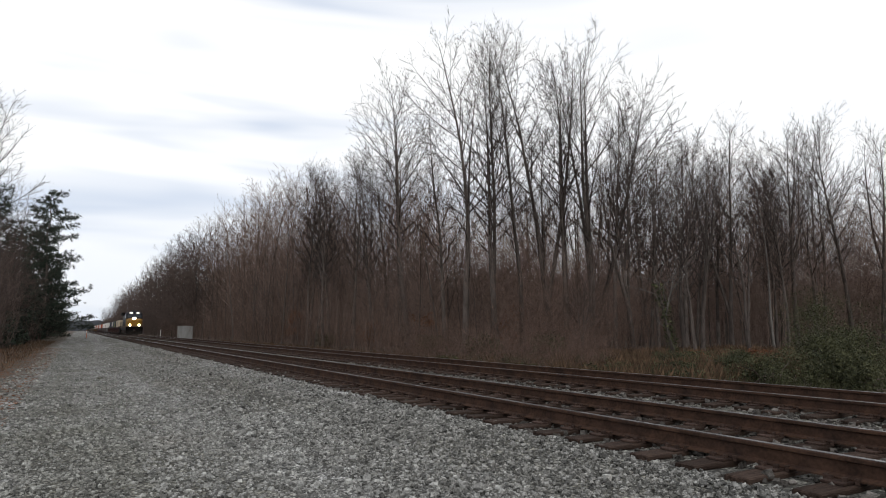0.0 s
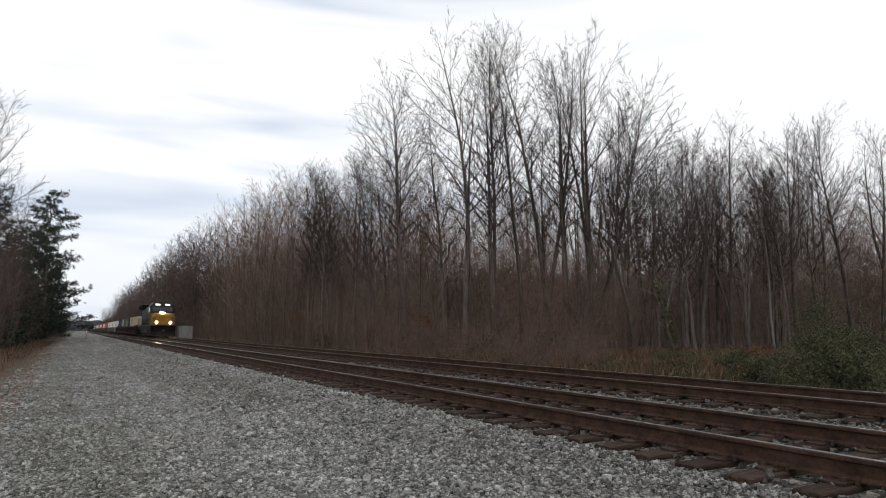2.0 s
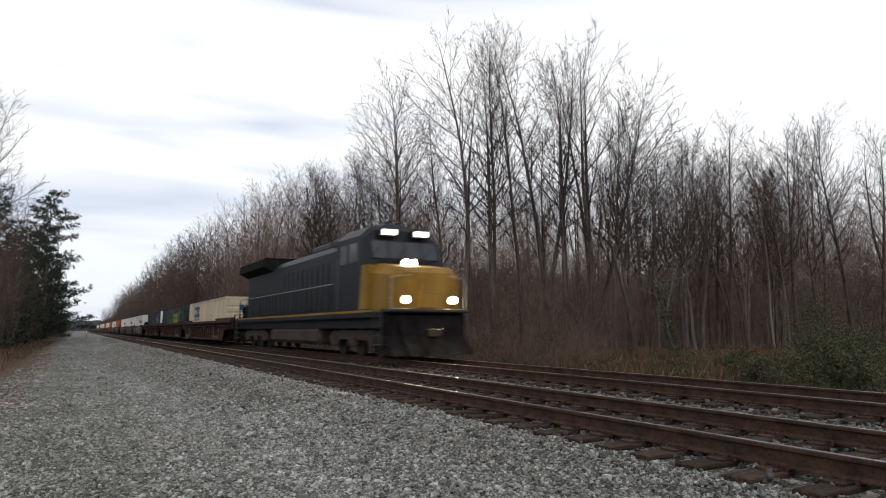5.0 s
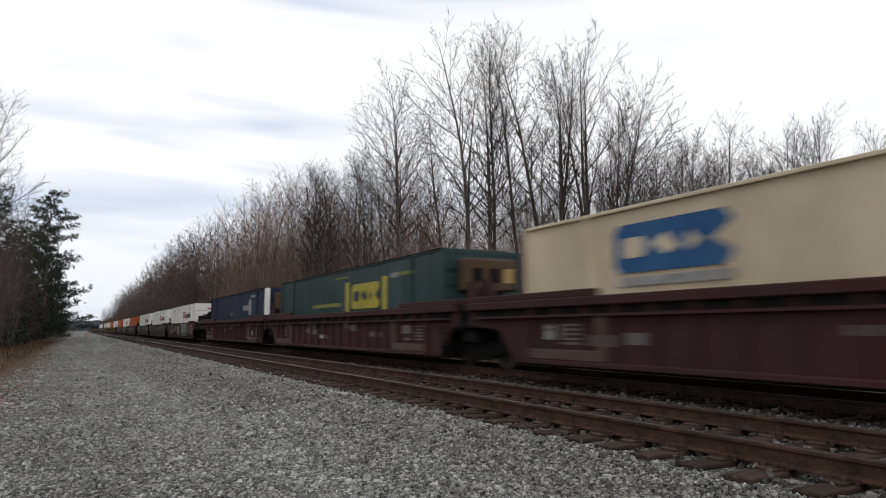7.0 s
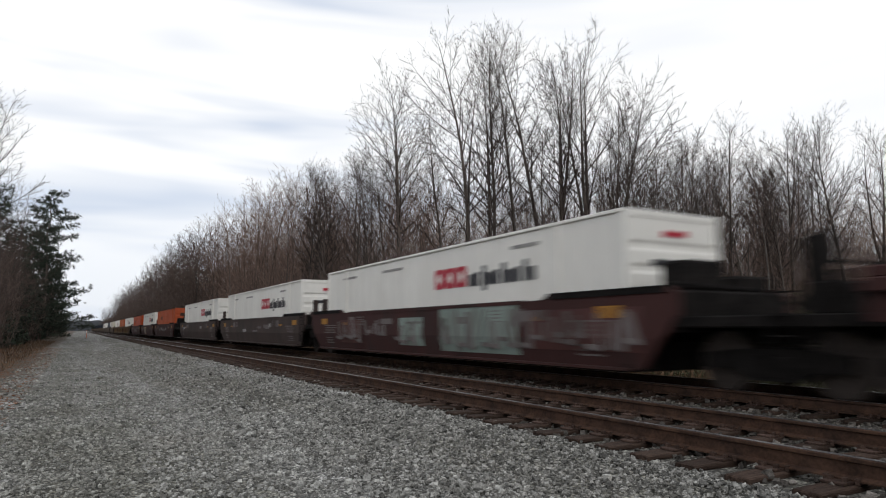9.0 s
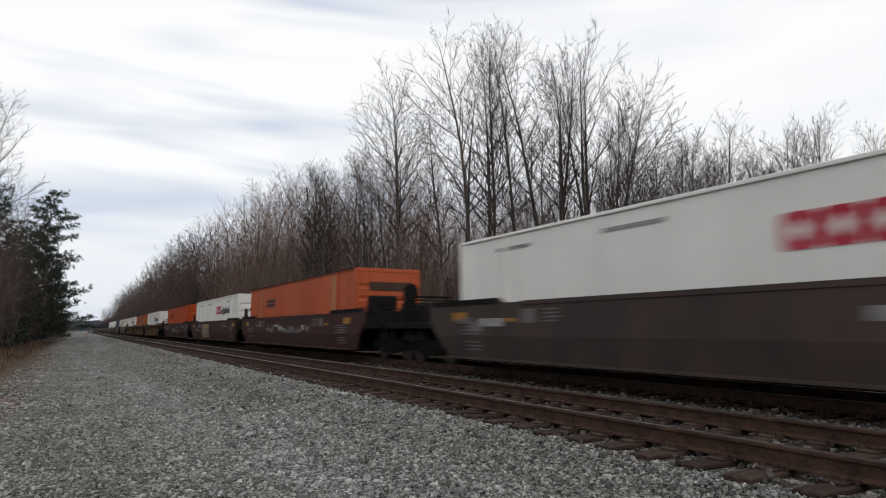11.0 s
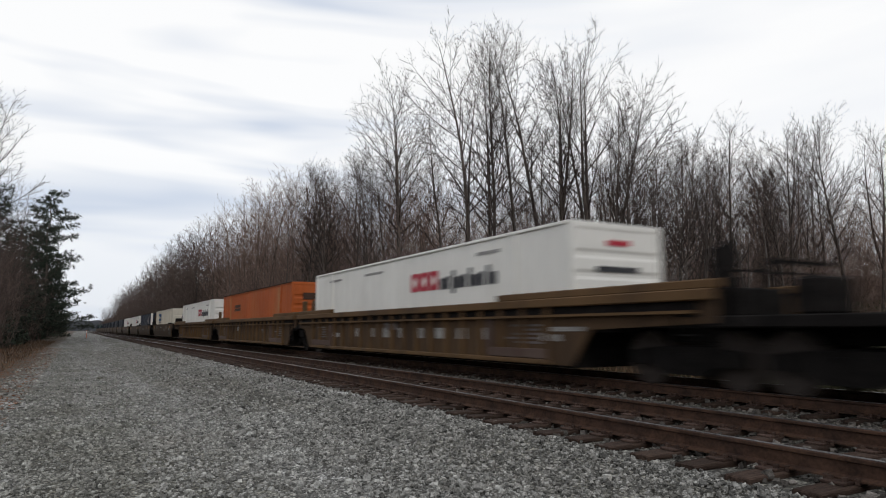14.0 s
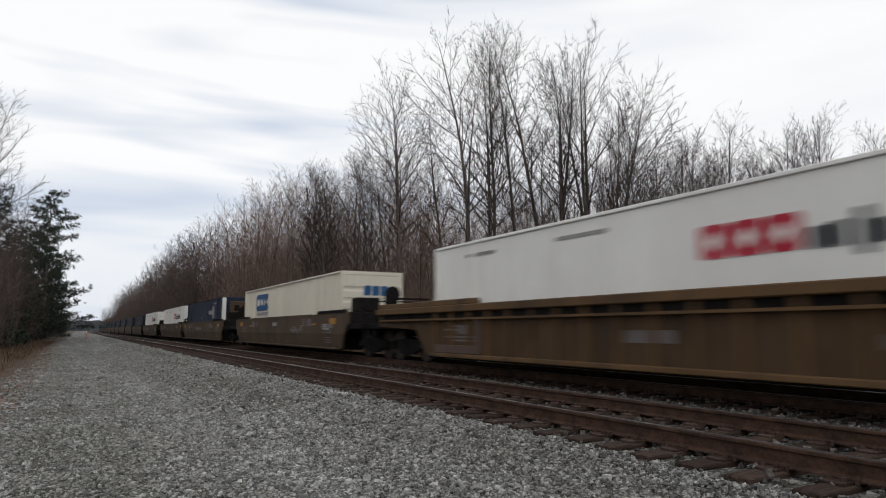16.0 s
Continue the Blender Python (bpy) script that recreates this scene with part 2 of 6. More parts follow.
# ---- mesh helpers ----
class Geo:
    """Collects boxes, prisms and tubes for one mesh."""

    def __init__(self):
        self.v, self.f, self.k = [], [], []

    def add(self, verts, faces, k=0):
        o = len(self.v)
        self.v += [tuple(p) for p in verts]
        self.f += [tuple(i + o for i in f) for f in faces]
        self.k += [k] * len(faces)
        return self

    def box(self, x0, x1, y0, y1, z0, z1, k=0, c=0.0):
        """A box; c: width of the chamfer along its four long (y) edges and its ends."""
        if c <= 0:
            vs = [(x, y, z) for z in (z0, z1) for y in (y0, y1) for x in (x0, x1)]
            return self.add(vs, [(0, 2, 3, 1), (4, 5, 7, 6), (0, 1, 5, 4), (2, 6, 7, 3), (0, 4, 6, 2), (1, 3, 7, 5)], k)
        ring = [(x0 + c, z0), (x1 - c, z0), (x1, z0 + c), (x1, z1 - c), (x1 - c, z1), (x0 + c, z1), (x0, z1 - c), (x0, z0 + c)]
        mx, mz = (x0 + x1) / 2, (z0 + z1) / 2
        sx, sz = 1 - 2 * c / max(x1 - x0, 1e-6), 1 - 2 * c / max(z1 - z0, 1e-6)
        small = [(mx + (x - mx) * sx, mz + (z - mz) * sz) for x, z in ring]
        return self.loft([(y0, small), (y0 + c, ring), (y1 - c, ring), (y1, small)], k)

    def loft(self, rows, k=0):
        """Rows of (y, [(x, z), ...]): skins them and closes both ends."""
        n = len(rows[0][1])
        vs = [(x, y, z) for y, ring in rows for x, z in ring]
        fs = [(i * n + j, i * n + (j + 1) % n, (i + 1) * n + (j + 1) % n, (i + 1) * n + j) for i in range(len(rows) - 1) for j in range(n)]
        return self.add(vs, fs + [tuple(range(n))[::-1], tuple(range((len(rows) - 1) * n, len(rows) * n))], k)

    def plate(self, outline, x0, x1, k=0):
        """An outline of (y, z) with a thickness along x."""
        n = len(outline)
        vs = [(x0, y, z) for y, z in outline] + [(x1, y, z) for y, z in outline]
        fs = [tuple(range(n)), tuple(range(n, 2 * n))[::-1]] + [(j, j + n, (j + 1) % n + n, (j + 1) % n) for j in range(n)]
        return self.add(vs, fs, k)

    def cyl(self, axis, cx, cy, cz, r, half, n=14, k=0, r2=None):
        a = [2 * math.pi * i / n for i in range(n)]
        out = []
        for s, rr in ((-half, r), (half, r if r2 is None else r2)):
            for t in a:
                p, q = rr * math.cos(t), rr * math.sin(t)
                out.append({"x": (cx + s, cy + p, cz + q), "y": (cx + p, cy + s, cz + q), "z": (cx + p, cy + q, cz + s)}[axis])
        return self.add(out, [(i, (i + 1) % n, n + (i + 1) % n, n + i) for i in range(n)] + [tuple(range(n))[::-1], tuple(range(n, 2 * n))], k)

    def tube(self, pts, radii, n=4, k=0):
        """A tapered tube along points."""
        vs, fs = [], []
        for i, p in enumerate(pts):
            d = (pts[min(i + 1, len(pts) - 1)] - pts[max(i - 1, 0)]).normalized()
            u = d.orthogonal().normalized() if i == 0 else (u - d * u.dot(d)).normalized()
            w = d.cross(u)
            for j in range(n):
                t = 2 * math.pi * j / n
                vs.append(p + (u * math.cos(t) + w * math.sin(t)) * radii[i])
        for i in range(len(pts) - 1):
            fs += [(i * n + j, i * n + (j + 1) % n, (i + 1) * n + (j + 1) % n, (i + 1) * n + j) for j in range(n)]
        return self.add(vs, fs, k)

    def mesh(self, name, mats, smooth=False):
        me = bpy.data.meshes.new(name)
        me.from_pydata(self.v, [], self.f)
        for m in mats:
            me.materials.append(m)
        if len(mats) > 1:
            me.polygons.foreach_set("material_index", self.k)
        bm = bmesh.new()
        bm.from_mesh(me)
        if len(bm.faces) < 60000:
            bmesh.ops.recalc_face_normals(bm, faces=bm.faces)
        bm.to_mesh(me)
        bm.free()
        if smooth:
            me.polygons.foreach_set("use_smooth", [True] * len(me.polygons))
        me.update()
        return me


def part(name, geo, mat, parent=None, label="", smooth=False):
    """One mesh object under a thing or a part."""
    mats = mat if isinstance(mat, (list, tuple)) else [mat]
    ob = new(name, geo.mesh(name, mats, smooth) if isinstance(geo, Geo) else geo)
    if parent:
        ob.parent = parent
    return tagged(ob, label)


def thing(name, label, category, group="", kind=""):
    return tagged(new(name), label, category, group, kind)


# ---- ground ----
PROFILE = [(-400, 0.6), (-30, 0.35), (-6, 0.15), (-3.4, 0.06), (-2.4, 0.0), (1.6, 0.0), (4.3, 0.255), (11.3, 0.255), (13.0, -0.1), (15.0, -0.15), (19.0, 0.0), (60.0, 0.15), (400, 0.6)]


def ground_z(x):
    for (a, p), (b, q) in zip(PROFILE, PROFILE[1:]):
        if x <= b:
            return p + (q - p) * max(0.0, min(1.0, (x - a) / (b - a)))
    return PROFILE[-1][1]


def build_ground():
    g = Geo()
    xs = [-1500, -400, -150, -60, -30, -18, -12, -9] + [-7 + 0.35 * i for i in range(66)] + [17, 19, 22, 26, 30, 36, 44, 55, 70, 110, 200, 400, 1500]
    ys = [-300, -80, -30, -12, -6] + [-4 + 0.4 * i for i in range(60)] + [20.5, 22, 24, 27, 30, 35, 40, 50, 60, 80, 110, 150, 220, 350, 600, 1000, 1800, 3200]
    for y in ys:
        for x in xs:
            amp = 0.012 if -3 < x < 12 else 0.12
            z = ground_z(x) + (noise.noise((x * 0.8, y * 0.8, 0)) * amp if abs(x) < 60 and y < 300 else 0)
            if 4.4 < x < 11.2:
                z = ground_z(x) + noise.noise((x * 2, y * 2, 0)) * 0.015
            g.v.append((x, y, z))
    nx = len(xs)
    g.f = [(j * nx + i, j * nx + i + 1, (j + 1) * nx + i + 1, (j + 1) * nx + i) for j in range(len(ys) - 1) for i in range(nx - 1)]
    g.k = [0] * len(g.f)
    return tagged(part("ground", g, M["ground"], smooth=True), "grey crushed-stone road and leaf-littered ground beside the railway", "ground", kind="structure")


build_ground()


def scatter_stones(name, n, x0, x1, y0, y1, size, label, bias=1.0, mat="stone", simple=False):
    """Angular crushed stones lying loose on the ground, as one mesh."""
    rng = np.random.default_rng(7 + n)
    t = (1 + 5 ** 0.5) / 2
    base = np.array([(-1, t, 0), (1, t, 0), (-1, -t, 0), (1, -t, 0), (0, -1, t), (0, 1, t), (0, -1, -t), (0, 1, -t), (t, 0, -1), (t, 0, 1), (-t, 0, -1), (-t, 0, 1)]) / 1.9
    tri = np.array([(0, 11, 5), (0, 5, 1), (0, 1, 7), (0, 7, 10), (0, 10, 11), (1, 5, 9), (5, 11, 4), (11, 10, 2), (10, 7, 6), (7, 1, 8), (3, 9, 4), (3, 4, 2), (3, 2, 6), (3, 6, 8), (3, 8, 9), (4, 9, 5), (2, 4, 11), (6, 2, 10), (8, 6, 7), (9, 8, 1)])
    if simple:
        base = np.array([(x, y, z) for z in (-1, 1) for y in (-1, 1) for x in (-1, 1)]) * 0.66
        tri = np.array([(0, 2, 3), (0, 3, 1), (4, 5, 7), (4, 7, 6), (0, 1, 5), (0, 5, 4), (2, 6, 7), (2, 7, 3), (0, 4, 6), (0, 6, 2), (1, 3, 7), (1, 7, 5)])
    nv = len(base)
    xs = rng.uniform(x0, x1, n)
    ys = y0 + (y1 - y0) * rng.uniform(0, 1, n) ** bias
    zs = np.array([ground_z(x) + (noise.noise((x * 0.8, y * 0.8, 0)) * 0.012 if not 4.4 < x < 11.2 else noise.noise((x * 2, y * 2, 0)) * 0.015) for x, y in zip(xs, ys)])
    sc = size * rng.lognormal(0, 0.33, n)
    dims = np.stack([sc, sc * rng.uniform(0.6, 1.0, n), sc * rng.uniform(0.55, 0.95, n)], 1)
    p = base[None] * rng.uniform(0.62, 1.3, (n, nv, 1)) * dims[:, None, :]
    a, tl = rng.uniform(0, 6.283, n), rng.uniform(-0.9, 0.9, n)
    y2 = p[..., 1] * np.cos(tl)[:, None] - p[..., 2] * np.sin(tl)[:, None]
    z2 = p[..., 1] * np.sin(tl)[:, None] + p[..., 2] * np.cos(tl)[:, None]
    x2 = p[..., 0] * np.cos(a)[:, None] - y2 * np.sin(a)[:, None]
    y3 = p[..., 0] * np.sin(a)[:, None] + y2 * np.cos(a)[:, None]
    v = np.stack([x2 + xs[:, None], y3 + ys[:, None], z2 + (zs + dims[:, 2] * rng.uniform(0.05, 0.75, n))[:, None]], -1).reshape(-1, 3)
    f = (tri[None] + nv * np.arange(n)[:, None, None]).reshape(-1, 3)
    me = bpy.data.meshes.new(name)
    me.from_pydata(v.tolist(), [], f.tolist())
    me.materials.append(M[mat])
    return tagged(new(name, me), label, "gravel", kind="stuff")


SHOULDER = "loose grey crushed-stone ballast on the shoulder of the track"
ROAD = "fine grey gravel of the service road"
STRIP = "pale loose gravel between the road and the ballast"
scatter_stones("ballast_stones", 13000, 2.3, 4.75, 2.6, 9.8, 0.0165, SHOULDER, 1.25, simple=True)
scatter_stones("ballast_stones", 6500, 2.0, 4.75, 8.5, 55, 0.0225, SHOULDER, 2.1, simple=True)
scatter_stones("loose_gravel", 11500, 0.7, 3.3, 2.6, 11, 0.0165, STRIP, 1.25, "road_stone", True)
scatter_stones("loose_gravel", 5500, 0.8, 3.0, 9.0, 50, 0.022, STRIP, 2.1, "road_stone", True)
scatter_stones("track_ballast", 9500, 4.65, 11.3, 1.5, 22, 0.029, "oil-stained grey ballast stones between the wooden ties", 1.3, "stained_stone", True)
scatter_stones("road_gravel", 10500, -1.9, 1.0, 3.0, 12, 0.0165, ROAD, 1.25, "lane_stone", True)
scatter_stones("road_gravel", 4500, -1.9, 1.0, 10.5, 50, 0.022, ROAD, 2.1, "lane_stone", True)


# ---- the two tracks ----
NEAR, FAR = 5.953, 9.904
HEAD, FOOT = RAIL_Z, RAIL_Z - 0.172
rng_t = random.Random(3)


def rail_mesh(y0, y1):
    r = Geo()
    prof = [(-0.07, 0), (0.07, 0), (0.07, 0.012), (0.012, 0.03), (0.009, 0.125), (0.036, 0.135), (0.036, 0.16), (0.028, 0.168), (-0.028, 0.168), (-0.036, 0.16), (-0.036, 0.135), (-0.009, 0.125), (-0.012, 0.03), (-0.07, 0.012)]
    ys = [y0, 0, 20, 60, 150, y1]
    r.loft([(y, prof) for y in ys], 0)
    r.box(-0.025, 0.025, y0, y1, 0.166, 0.172, 1)
    return r.mesh("rail", [M["rail"], M["rail_top"]])


def tie_mesh(seed):
    q = random.Random(seed)
    g = Geo()
    rows = []
    for i, y in enumerate((-1.3, -1.29, -0.6, 0.1, 0.7, 1.29, 1.3)):
        w = 0.115 - (0.012 if i in (0, 6) else 0) + q.uniform(-0.005, 0.005)
        h = q.uniform(-0.006, 0.004) - (0.012 if i in (0, 6) else 0)
        rows.append((y, [(-w, -0.15), (w, -0.15), (w, h - 0.012), (w - 0.015, h), (-w + 0.015, h), (-w, h - 0.012)]))
    g.loft(rows)
    g.v = [(y, -x, z) for x, y, z in g.v]
    return g.mesh("tie", [M["tie"]])


def plate_mesh(near):
    g = Geo()
    g.box(-0.19, 0.19, -0.09, 0.09, 0.0, 0.02, 0, 0.004 if near else 0)
    if not near:
        g.box(-0.07, 0.07, -0.135, -0.1, 0.0, 0.045)
        return g.mesh("tie_plate", [M["plate"]])
    for x in (-0.11, 0.11):
        for y in (-0.055, 0.055):
            g.box(x - 0.018, x + 0.018, y - 0.016, y + 0.016, 0.02, 0.05)
    for y in (-0.12, 0.12):
        g.box(-0.07, 0.07, y - 0.018, y + 0.018, 0.0, 0.045)
    return g.mesh("tie_plate", [M["plate"]])


TIES = [tie_mesh(i) for i in range(5)]
PLATES = [plate_mesh(True), plate_mesh(False)]
RAIL = rail_mesh(-120, 1600)


def build_track(cx, label):
    tr = thing("railway_track", label, "railway track", "railway tracks", "structure")
    tr.location = (cx, 0, 0)
    for dx in (-0.755, 0.755):
        r = part("rail", RAIL, None, tr, "rusty steel rail with a worn bright head")
        r.location = (dx, 0, FOOT)
    y, i = -6.0, 0
    rest = Geo()
    while y < 420:
        if i < 150:
            t = part("tie", TIES[rng_t.randrange(5)], None, tr)
            t.location, t.rotation_euler = (rng_t.uniform(-0.05, 0.05), y, FOOT - 0.022), (0, 0, rng_t.uniform(-0.02, 0.02))
            for dx in (-0.755, 0.755):
                p = part("tie_plate", PLATES[i > 50], None, tr)
                p.location = (dx, y + rng_t.uniform(-0.02, 0.02), FOOT - 0.022)
        else:
            rest.box(-1.3, 1.3, y - 0.11, y + 0.11, FOOT - 0.15, FOOT - 0.02)
        y += 0.52 + rng_t.uniform(-0.035, 0.035)
        i += 1
    tagged(part("distant_ties", rest, M["tie"], tr), kind="stuff")
    return tr


build_track(NEAR, "empty railway track with rusty rails on dark wooden ties")
build_track(FAR, "railway track under the freight train, rusty rails on wooden ties")


# ---- the wood ----
def grow(seed, height, spread=0.2, first=0.35, limbs=28, trunk_r=0.16, lean=(0, 0), fork=0, up=0.6, crook=0.05, second=2.9, third=5.6, fine=0.0080, bark="bark", twig="twig", seeds=0.0):
    """Trunk and bare crown of a broad-leaved tree, as two meshes; its top stands at that height.
    fork: further stems that part low; up: how steeply the limbs rise; fine: radius of the last twigs; seeds: share of the top twigs that carry a seed head."""
    q = random.Random(seed)
    stems, limbs_, twigs = [], [], []

    def path(p, d, length, n, wobble, rise):
        pts = [p.copy()]
        for _ in range(n):
            d = (d + Vector((q.gauss(0, wobble), q.gauss(0, wobble), q.gauss(0, wobble * 0.5) + rise))).normalized()
            pts.append(pts[-1] + d * (length / n))
        return pts

    def at(pts, u):
        i = min(int(u * (len(pts) - 1)), len(pts) - 2)
        return pts[i].lerp(pts[i + 1], u * (len(pts) - 1) - i), (pts[i + 1] - pts[i]).normalized()

    def off(d, turn, angle):
        """The direction d, swung away from itself by that angle, at that turn about it."""
        u = d.orthogonal().normalized()
        return d * math.cos(angle) + (u * math.cos(turn) + d.cross(u) * math.sin(turn)) * math.sin(angle)

    p = path(Vector((0, 0, -0.25)), Vector((lean[0], lean[1], 1)).normalized(), height * 0.95, 12, 0.03, 0.03)
    stems.append((p, trunk_r))
    a0 = q.uniform(0, 6.28)
    for k in range(fork):
        b, d = at(p, 0.16 + 0.15 * k + q.uniform(0, 0.08))
        s = path(b, off(d, a0 + k * 2.6, q.uniform(0.2, 0.34)), height * (0.72 - 0.13 * k), 9, 0.035, 0.055)
        stems.append((s, trunk_r * (0.72 - 0.12 * k)))
    for n, (pts, r0) in enumerate(stems):
        count = limbs if n == 0 else int(limbs * 0.72)
        span = (pts[-1] - pts[0]).length
        turn = q.uniform(0, 6.28)
        for i in range(count):
            lo = first if n == 0 else max(0.15, first - 0.1)
            f = (i + q.random()) / count
            u = lo + (0.985 - lo) * f
            b, d = at(pts, u)
            turn += 2.4 + q.gauss(0, 0.5)
            ln = span * spread * (0.36 + 0.95 * math.sin(math.pi * (0.12 + 0.78 * f)) ** 0.9) * q.uniform(0.55, 1.25) + 0.5
            w = path(b, off(d, turn, q.uniform(0.55, 0.95) * (1.15 - 0.45 * f)), ln, 5, crook, 0.09 * up * q.uniform(0.4, 1.6))
            rb = max(fine * 1.7, min(r0 * (1 - 0.9 * u) * 0.42, 0.006 + 0.011 * ln))
            limbs_.append((w, [rb, rb * 0.85, rb * 0.68, rb * 0.5, rb * 0.34, fine * 0.7]))
            t2 = q.uniform(0, 6.28)
            for j in range(max(4, int(ln * second))):
                v = 0.14 + 0.85 * (j + q.random()) / max(4, int(ln * second))
                b2, d2 = at(w, v)
                t2 += 2.6 + q.gauss(0, 0.5)
                l2 = (ln * 0.42 * (1.12 - v) + 0.3) * q.uniform(0.6, 1.3)
                w2 = path(b2, off(d2, t2, q.uniform(0.5, 0.95)), l2, 2, crook * 1.6, 0.12 * up)
                r2 = max(fine * 1.1, min(rb * 0.42, 0.016))
                limbs_.append((w2, [r2, r2 * 0.75, fine * 0.5]))
                t3 = q.uniform(0, 6.28)
                for _ in range(int(third * (0.5 + 0.5 * l2) * q.uniform(0.6, 1.4) + 0.6)):
                    b3, d3 = at(w2, 0.08 + 0.9 * q.random())
                    t3 += 2.7
                    tip = b3 + (off(d3, t3, q.uniform(0.4, 0.9)) + Vector((0, 0, 0.18 * up))).normalized() * q.uniform(0.16, 0.62)
                    twigs.append((b3, tip, fine * q.uniform(0.7, 1.0)))
    top = sorted(t[1].z for t in twigs)[-3]
    k = height / top
    tg, cg = Geo(), Geo()
    for n, (pts, r0) in enumerate(stems):
        m = len(pts) - 1
        tg.tube([x * k for x in pts], [max(0.012, r0 * (1.4 if i == 0 and n == 0 else 1 - 0.94 * (i / m) ** 0.85)) for i in range(m + 1)], 7)
    for pts, r in limbs_:
        cg.tube([x * k for x in pts], r, 4 if r[0] > 0.03 else 3)
    for a, b, r in twigs:
        a, b = a * k, b * k
        d = (b - a).normalized()
        u = d.orthogonal().normalized() * r
        w = d.cross(u)
        cg.add([a + u, a - u * 0.5 + w * 0.87, a - u * 0.5 - w * 0.87, b], [(0, 1, 3), (1, 2, 3), (2, 0, 3)])
        if seeds and b.z > height * 0.6 and q.random() < seeds:
            h = q.uniform(0.022, 0.036)
            cg.add([b + Vector((h, 0, 0)), b + Vector((-h * 0.5, h * 0.87, 0)), b + Vector((-h * 0.5, -h * 0.87, 0)), b + Vector((0, 0, 2.4 * h))], [(0, 1, 3), (1, 2, 3), (2, 0, 3), (0, 2, 1)])
    return tg.mesh("trunk", [M[bark]], True), cg.mesh("crown", [M[twig]], False)


def place_tree(meshes, x, y, scale, turn, label, group, lean=0.0, lean_dir=0.0):
    t = thing("tree", label, "tree", group)
    part("trunk", meshes[0], None, t)
    part("crown", meshes[1], None, t)
    t.matrix_basis = pose(x, y, ground_z(x)) @ Matrix.Rotation(lean, 4, Vector((-math.sin(lean_dir), math.cos(lean_dir), 0))) @ pose(0, 0, 0, 0, 0, turn) @ Matrix.Diagonal((scale, scale, scale, 1))
    return t


# each kind is 18 m high as built
KINDS = [grow(11, 18, 0.17, 0.34, 30, 0.19, twig="dark_twig", seeds=0.10), grow(12, 18, 0.16, 0.36, 22, 0.2, fork=1, twig="dark_twig", seeds=0.05), grow(13, 18, 0.15, 0.34, 34, 0.17, twig="dark_twig", seeds=0.08),
         grow(14, 18, 0.17, 0.34, 18, 0.21, fork=2, up=1.0, twig="dark_twig"), grow(15, 18, 0.15, 0.32, 32, 0.16, up=1.0, twig="dark_twig", seeds=0.05), grow(16, 18, 0.2, 0.28, 30, 0.19, up=0.9, crook=0.07, twig="dark_twig")]
LIGHT = [grow(21, 18, 0.24, 0.16, 30, 0.13, up=0.5, second=1.6, third=2.8, fine=0.012, twig="brown_twig", crook=0.08), grow(22, 18, 0.22, 0.2, 17, 0.13, fork=1, second=1.6, third=2.8, fine=0.012, twig="brown_twig", crook=0.08),
         grow(23, 18, 0.22, 0.14, 32, 0.12, up=0.5, second=1.6, third=2.7, fine=0.012, twig="brown_twig", crook=0.08), grow(24, 18, 0.27, 0.16, 28, 0.14, up=0.4, second=1.6, third=2.7, fine=0.012, twig="brown_twig", crook=0.08)]
FAR_KINDS = [grow(41, 18, 0.27, 0.08, 24, 0.13, second=1.3, third=2.0, fine=0.018, twig="twig", crook=0.1), grow(42, 18, 0.25, 0.1, 26, 0.13, second=1.3, third=2.0, fine=0.018, twig="twig", crook=0.1)]
SAPLING = [grow(31, 9, 0.24, 0.16, 16, 0.05, second=2.4, third=2.2, fine=0.007, twig="brown_twig", crook=0.08), grow(32, 8, 0.28, 0.12, 18, 0.045, lean=(0.1, 0), second=2.2, third=2.2, fine=0.007, crook=0.08),
           grow(33, 10, 0.24, 0.2, 16, 0.06, second=2.2, third=2.2, fine=0.007, twig="brown_twig", crook=0.08)]
TALL = "tall bare deciduous tree with grey-brown bark at the wood's edge"
INNER = "bare deciduous tree standing inside the leafless wood"
YOUNG = "thin bare sapling in the undergrowth of the wood"


def wood_height(x, y):
    """How high the wood stands: tall at the corner of the clearing, lower along the line and towards the back of the clearing."""
    b = math.degrees(math.atan2(x, y))
    stops = [(5, 1.1), (10.5, 1.1), (14, 0.97), (18, 0.87), (21, 0.77), (24, 0.82), (26.5, 0.9), (31, 0.92), (36, 0.79), (42, 0.63), (46, 0.52), (49, 0.40), (53, 0.37), (60, 0.34), (75, 0.33)]
    for (a, p), (c, r) in zip(stops, stops[1:]):
        if b <= c:
            return min(21.5, x * (p + (r - p) * max(0.0, (b - a) / (c - a))) + 1.5)
    return 14.0


# the tall trees of the edge: across, along, height, kind, lean to the side
EDGE = [(19.0, 38.6, 20.2, 0, -4), (19.5, 32.3, 19.7, 1, 0), (20.5, 30.9, 19.3, 2, 3), (21.5, 29.4, 19.2, 4, -1), (24.0, 30.0, 20.2, 1, -2),
        (25.5, 28.3, 19.6, 3, 1), (26.5, 29.5, 18.8, 5, 14), (24.6, 29.3, 19.4, 4, 0), (28.0, 27.9, 14.8, 4, 0), (33.0, 28.1, 14.7, 0, 2), (36.0, 27.1, 15.6, 1, -3),
        (41.0, 26.0, 15.7, 3, 0), (44.0, 26.3, 15.2, 2, 2), (47.0, 25.7, 17.6, 0, -2), (50.0, 25.2, 17.0, 3, 3), (24.0, 28.7, 18.3, 2, 0), (26.0, 27.0, 16.7, 4, 2), (20.0, 29.7, 17.8, 0, -1), (20.0, 35.5, 16.5, 2, 1)]
rw = random.Random(77)
